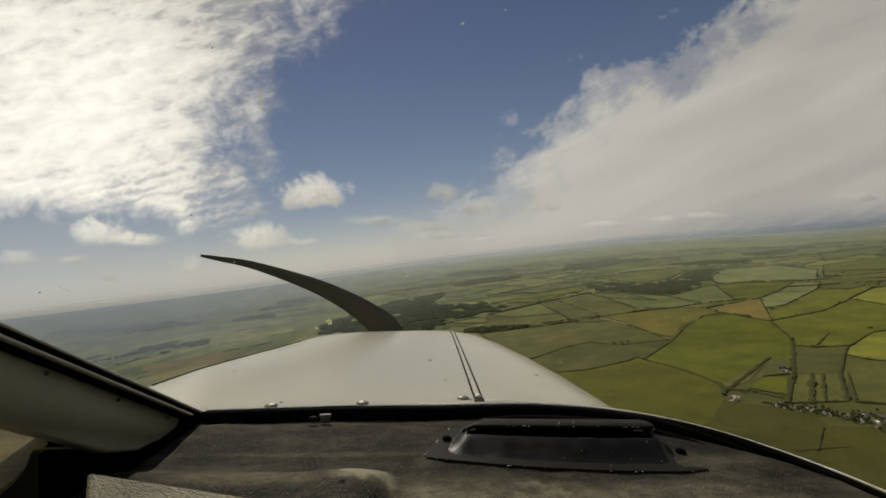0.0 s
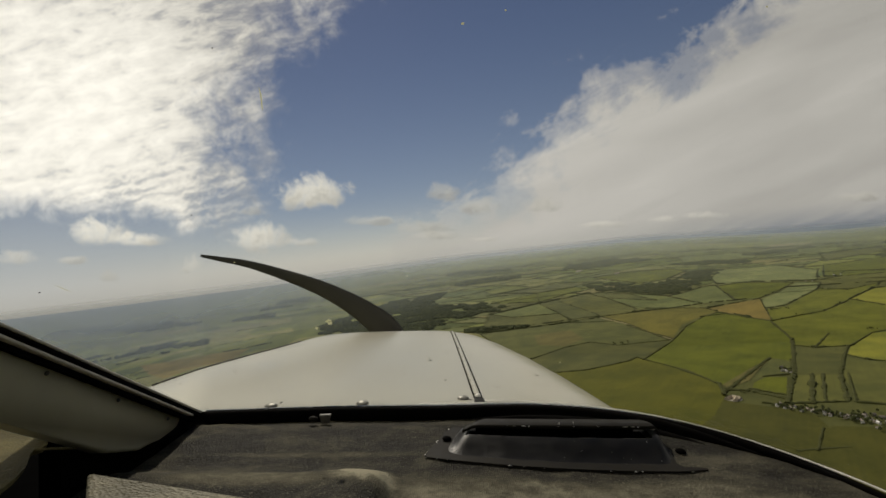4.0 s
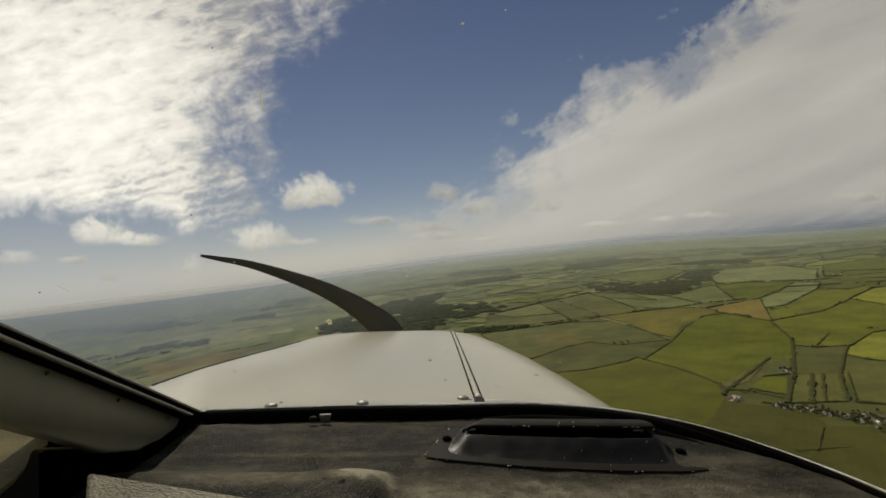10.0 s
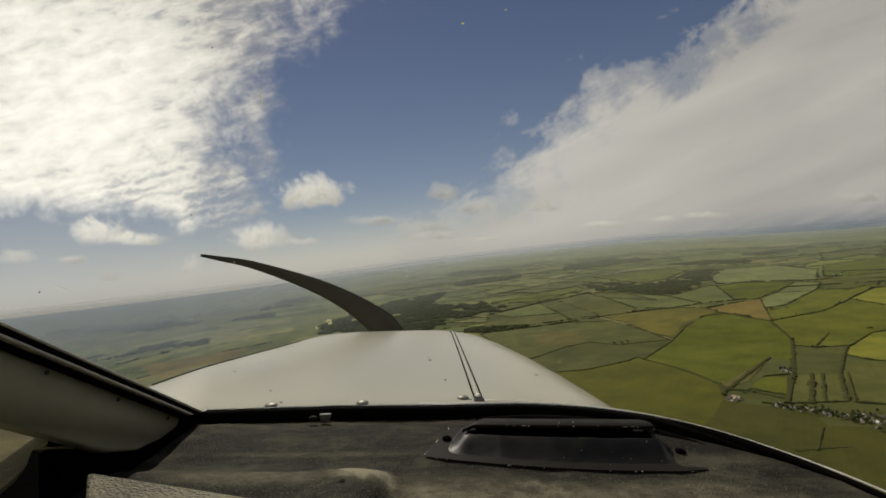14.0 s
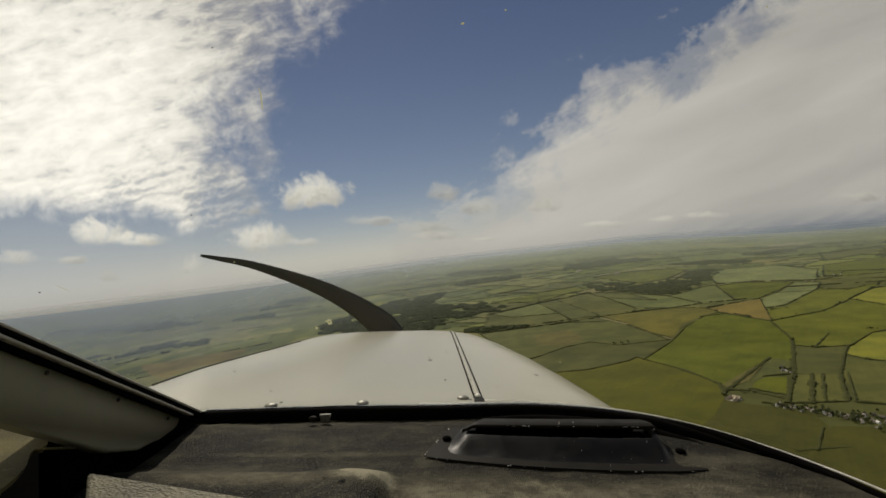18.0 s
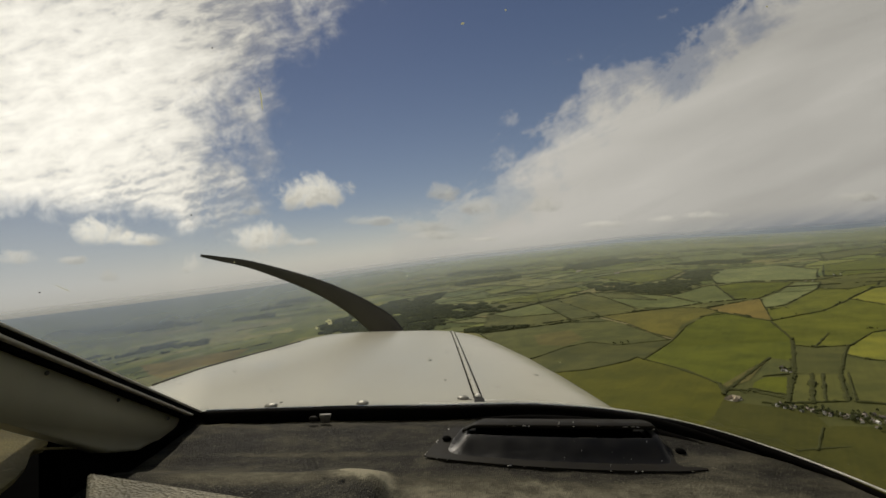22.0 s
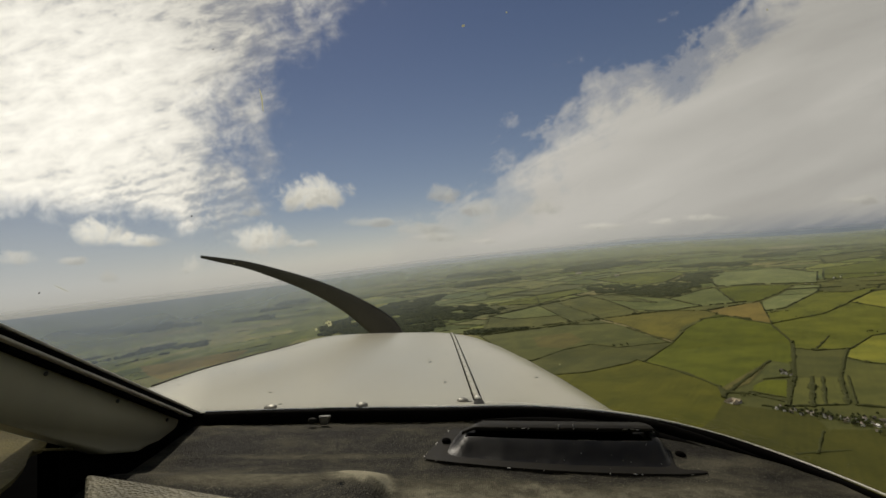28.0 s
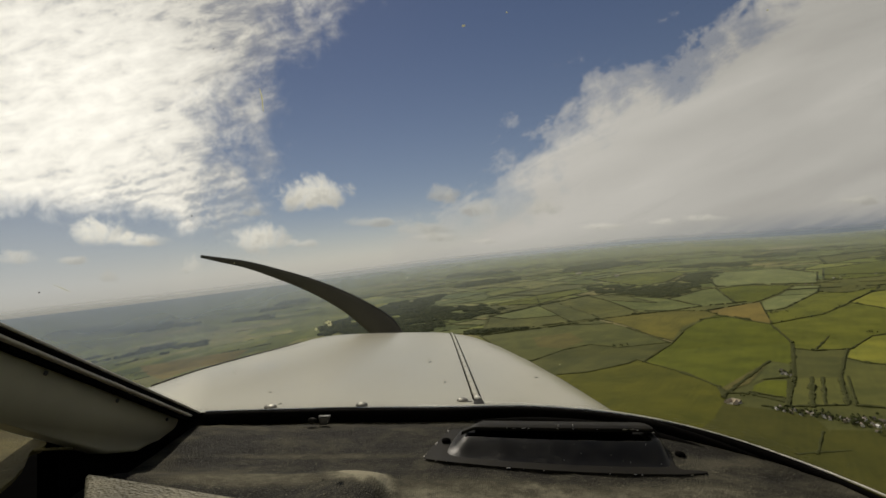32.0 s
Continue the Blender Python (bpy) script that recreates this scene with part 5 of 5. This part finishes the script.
def blade_point(s):
    n = len(BLADE) - 1
    i = min(int(s * n), n - 1)
    f = s * n - i
    p0, p1, p2, p3 = (BLADE[max(0, min(n, i + k))] for k in (-1, 0, 1, 2))
    return [0.5 * (2 * b + (c - a) * f + (2 * a - 5 * b + 4 * c - d) * f * f + (3 * b - a - 3 * c + d) * f ** 3) for a, b, c, d in zip(p0, p1, p2, p3)]


for turn in (0, 1):
    bm = bmesh.new()
    rings = []
    for k in range(49):
        s = k / 48
        x, z, w = blade_point(s)
        xa, za, _ = blade_point(min(1, s + 0.01))
        xb, zb, _ = blade_point(max(0, s - 0.01))
        t = Vector((xa - xb, 0, za - zb)).normalized()
        n = Vector((-t.z, 0, t.x))
        pitch = 0.75 - 0.5 * s
        ring = []
        for j in range(12):
            a = 2 * math.pi * j / 12
            c, e = math.cos(a) * w, math.sin(a) * w * 0.16
            ring.append(bm.verts.new(Vector((x, 0, z)) + n * c + Vector((0, c * math.tan(pitch) * 0.6 + e, 0))))
        rings.append(ring)
    for a, b in zip(rings, rings[1:]):
        for j in range(12):
            bm.faces.new((a[j], a[(j + 1) % 12], b[(j + 1) % 12], b[j]))
    bm.faces.new(rings[0][::-1])
    bm.faces.new(rings[-1])
    bm.transform(Matrix.Translation(HUB) @ Matrix.Rotation(math.pi * turn, 4, "Y"))
    part("blade", bm, BLADE_PAINT, prop)
bm = bmesh.new()
bmesh.ops.create_cone(bm, cap_ends=True, segments=32, radius1=0.10, radius2=0.015, depth=0.26, matrix=Matrix.Translation(HUB + Vector((0, 0.12, 0))) @ Matrix.Rotation(radians(-90), 4, "X"))
part("spinner", bm, COWL_PAINT, prop)

# ---- the cabin round the camera ----
for name, ext, mat, label in (("roof", (-0.60, 0.62, -1.3, -0.03, 0.395, 0.43), CABIN_GREY, "pale grey cabin roof lining"),
                              ("rear_wall", (-0.60, 0.62, -1.33, -1.30, -0.95, 0.43), CABIN_DARK, "dark rear cabin wall"),
                              ("cabin_floor", (-0.60, 0.62, -1.3, 0.5, -0.98, -0.95), CABIN_DARK, "dark cabin carpet"),
                              ("right_side", (0.59, 0.62, -1.3, 0.12, -0.95, -0.19), CABIN_GREY, "grey cabin side lining"),
                              ("left_side", (-0.60, -0.57, -1.3, 0.12, -0.95, -0.19), CABIN_GREY, "grey cabin side lining"),
                              # two black blocks that paint the shade beside the dash
                              ("side_well", (-0.58, -0.255, 0.10, 0.40, -0.30, -0.214), SHADE_BLACK, "black block painted as shade below the side panel"),
                              ("side_gap", (-0.58, -0.279, 0.10, 0.52, -0.30, -0.206), SHADE_BLACK, "black block painted as shade beside the dash"),
                              ("outer_skin", (-0.60, -0.585, 0.12, 0.62, -0.55, -0.19), RIM_PAINT, "off-white outer skin"),
                              ("fuselage_side", (0.43, 0.445, 0.12, 0.56, -0.95, -0.28), COWL_PAINT, "off-white fuselage side"),
                              ("belly", (-0.60, 0.445, 0.12, 1.55, -0.97, -0.955), COWL_PAINT, "off-white belly skin"),
                              ("instrument_panel", (-0.57, 0.46, 0.10, 0.14, -0.55, -0.225), BLACK_PLASTIC, "black instrument panel face")):
    vs, fs = box_data(*ext)
    add(name, mesh(name, vs, fs, mat), plane, label)

# ---- specks on the windscreen ----
PANE_GRID = [(Vector(pane_at(i / 130, j / 80))) for i in range(131) for j in range(81)]


def pane_spot(right, up):
    """The place on the pane that is seen that far right and up of straight ahead."""
    want = Vector((right, 1.0, up)).normalized()
    return max((q for q in PANE_GRID if q.y > 0.02), key=lambda q: q.normalized().dot(want))


speck_rng = random.Random(11)


def dried_film(name, line, size, mat):
    """A thin ragged film of dried dirt along a short line on the inside of the pane."""
    bm = bmesh.new()
    pts = [pane_spot(*p) * 0.99 for p in line]
    if len(pts) == 1:
        rim = []
        for k in range(14):
            a, r = 2 * math.pi * k / 14, size * speck_rng.uniform(0.55, 1.25)
            rim.append(bm.verts.new(pts[0] + Vector((r * math.cos(a), 0, 0.8 * r * math.sin(a)))))
        hub = bm.verts.new(pts[0])
        for k in range(14):
            bm.faces.new((hub, rim[k], rim[(k + 1) % 14]))
    else:
        n = 9
        sides = []
        for k in range(n):
            f = k / (n - 1)
            p = pts[0].lerp(pts[-1], f) + Vector((math.sin(f * 5) * size, 0, math.cos(f * 4) * size * 0.5))
            w = size * (0.3 + math.sin(math.pi * f)) * speck_rng.uniform(0.5, 1.0)
            sides.append((bm.verts.new(p - Vector((w, 0, w * 0.3))), bm.verts.new(p + Vector((w, 0, w * 0.3)))))
        for (a, b), (c, d) in zip(sides, sides[1:]):
            bm.faces.new((a, b, d, c))
    part(name, bm, mat, pane)


for line, size, mat, name in (([(0.03, 0.483)], 0.0013, BUG_PALE, "splash"), ([(-0.555, 0.08)], 0.0009, BUG, "bug_speck"), ([(-0.863, -0.10)], 0.0010, BUG, "bug_speck"), ([(-0.245, -0.158)], 0.0038, BUG_PALE, "splash"), ([(-0.246, -0.154)], 0.0010, BUG, "bug_speck"),
                              ([(0.255, -0.24)], 0.0008, BUG_PALE, "splash"), ([(-0.087, -0.062)], 0.0007, BUG_PALE, "splash"), ([(-0.277, -0.170)], 0.0017, BUG_PALE, "splash"), ([(0.14, 0.52)], 0.0008, BUG_PALE, "splash"), ([(-0.44, -0.034)], 0.0008, BUG_PALE, "splash"),
                              ([(0.69, 0.51)], 0.0008, BUG_PALE, "splash"), ([(-0.48, 0.43)], 0.0006, BUG, "bug_speck"), ([(-0.394, 0.352), (-0.383, 0.312)], 0.0005, BUG_PALE, "scratch"),
                              ([(-0.824, -0.074), (-0.808, -0.088)], 0.0004, BUG_PALE, "scratch")):
    dried_film(name, line, size, mat)

# chips and flies on the cowling's paint
for x, y, wide, deep in ((-0.025, 0.905, 0.004, 0.010), (-0.028, 0.935, 0.003, 0.003), (0.004, 0.73, 0.003, 0.006), (-0.245, 0.66, 0.002, 0.004), (-0.36, 0.80, 0.004, 0.004), (-0.21, 0.60, 0.005, 0.003), (0.035, 0.615, 0.007, 0.003), (0.16, 0.80, 0.003, 0.007)):
    bm = bmesh.new()
    bmesh.ops.create_icosphere(bm, subdivisions=2, radius=1.0)
    for vert in bm.verts:
        vert.co *= 1 + 0.7 * noise.noise(vert.co * 1.7 + Vector((x * 90, y * 40, 0)))
    bm.transform(Matrix.LocRotScale((x, y, cowl_z(x, y)), Euler((0, 0, x * 9)), Vector((wide, deep, 0.0007)) * 0.7))
    part("paint_chip", bm, BUG, cowling)
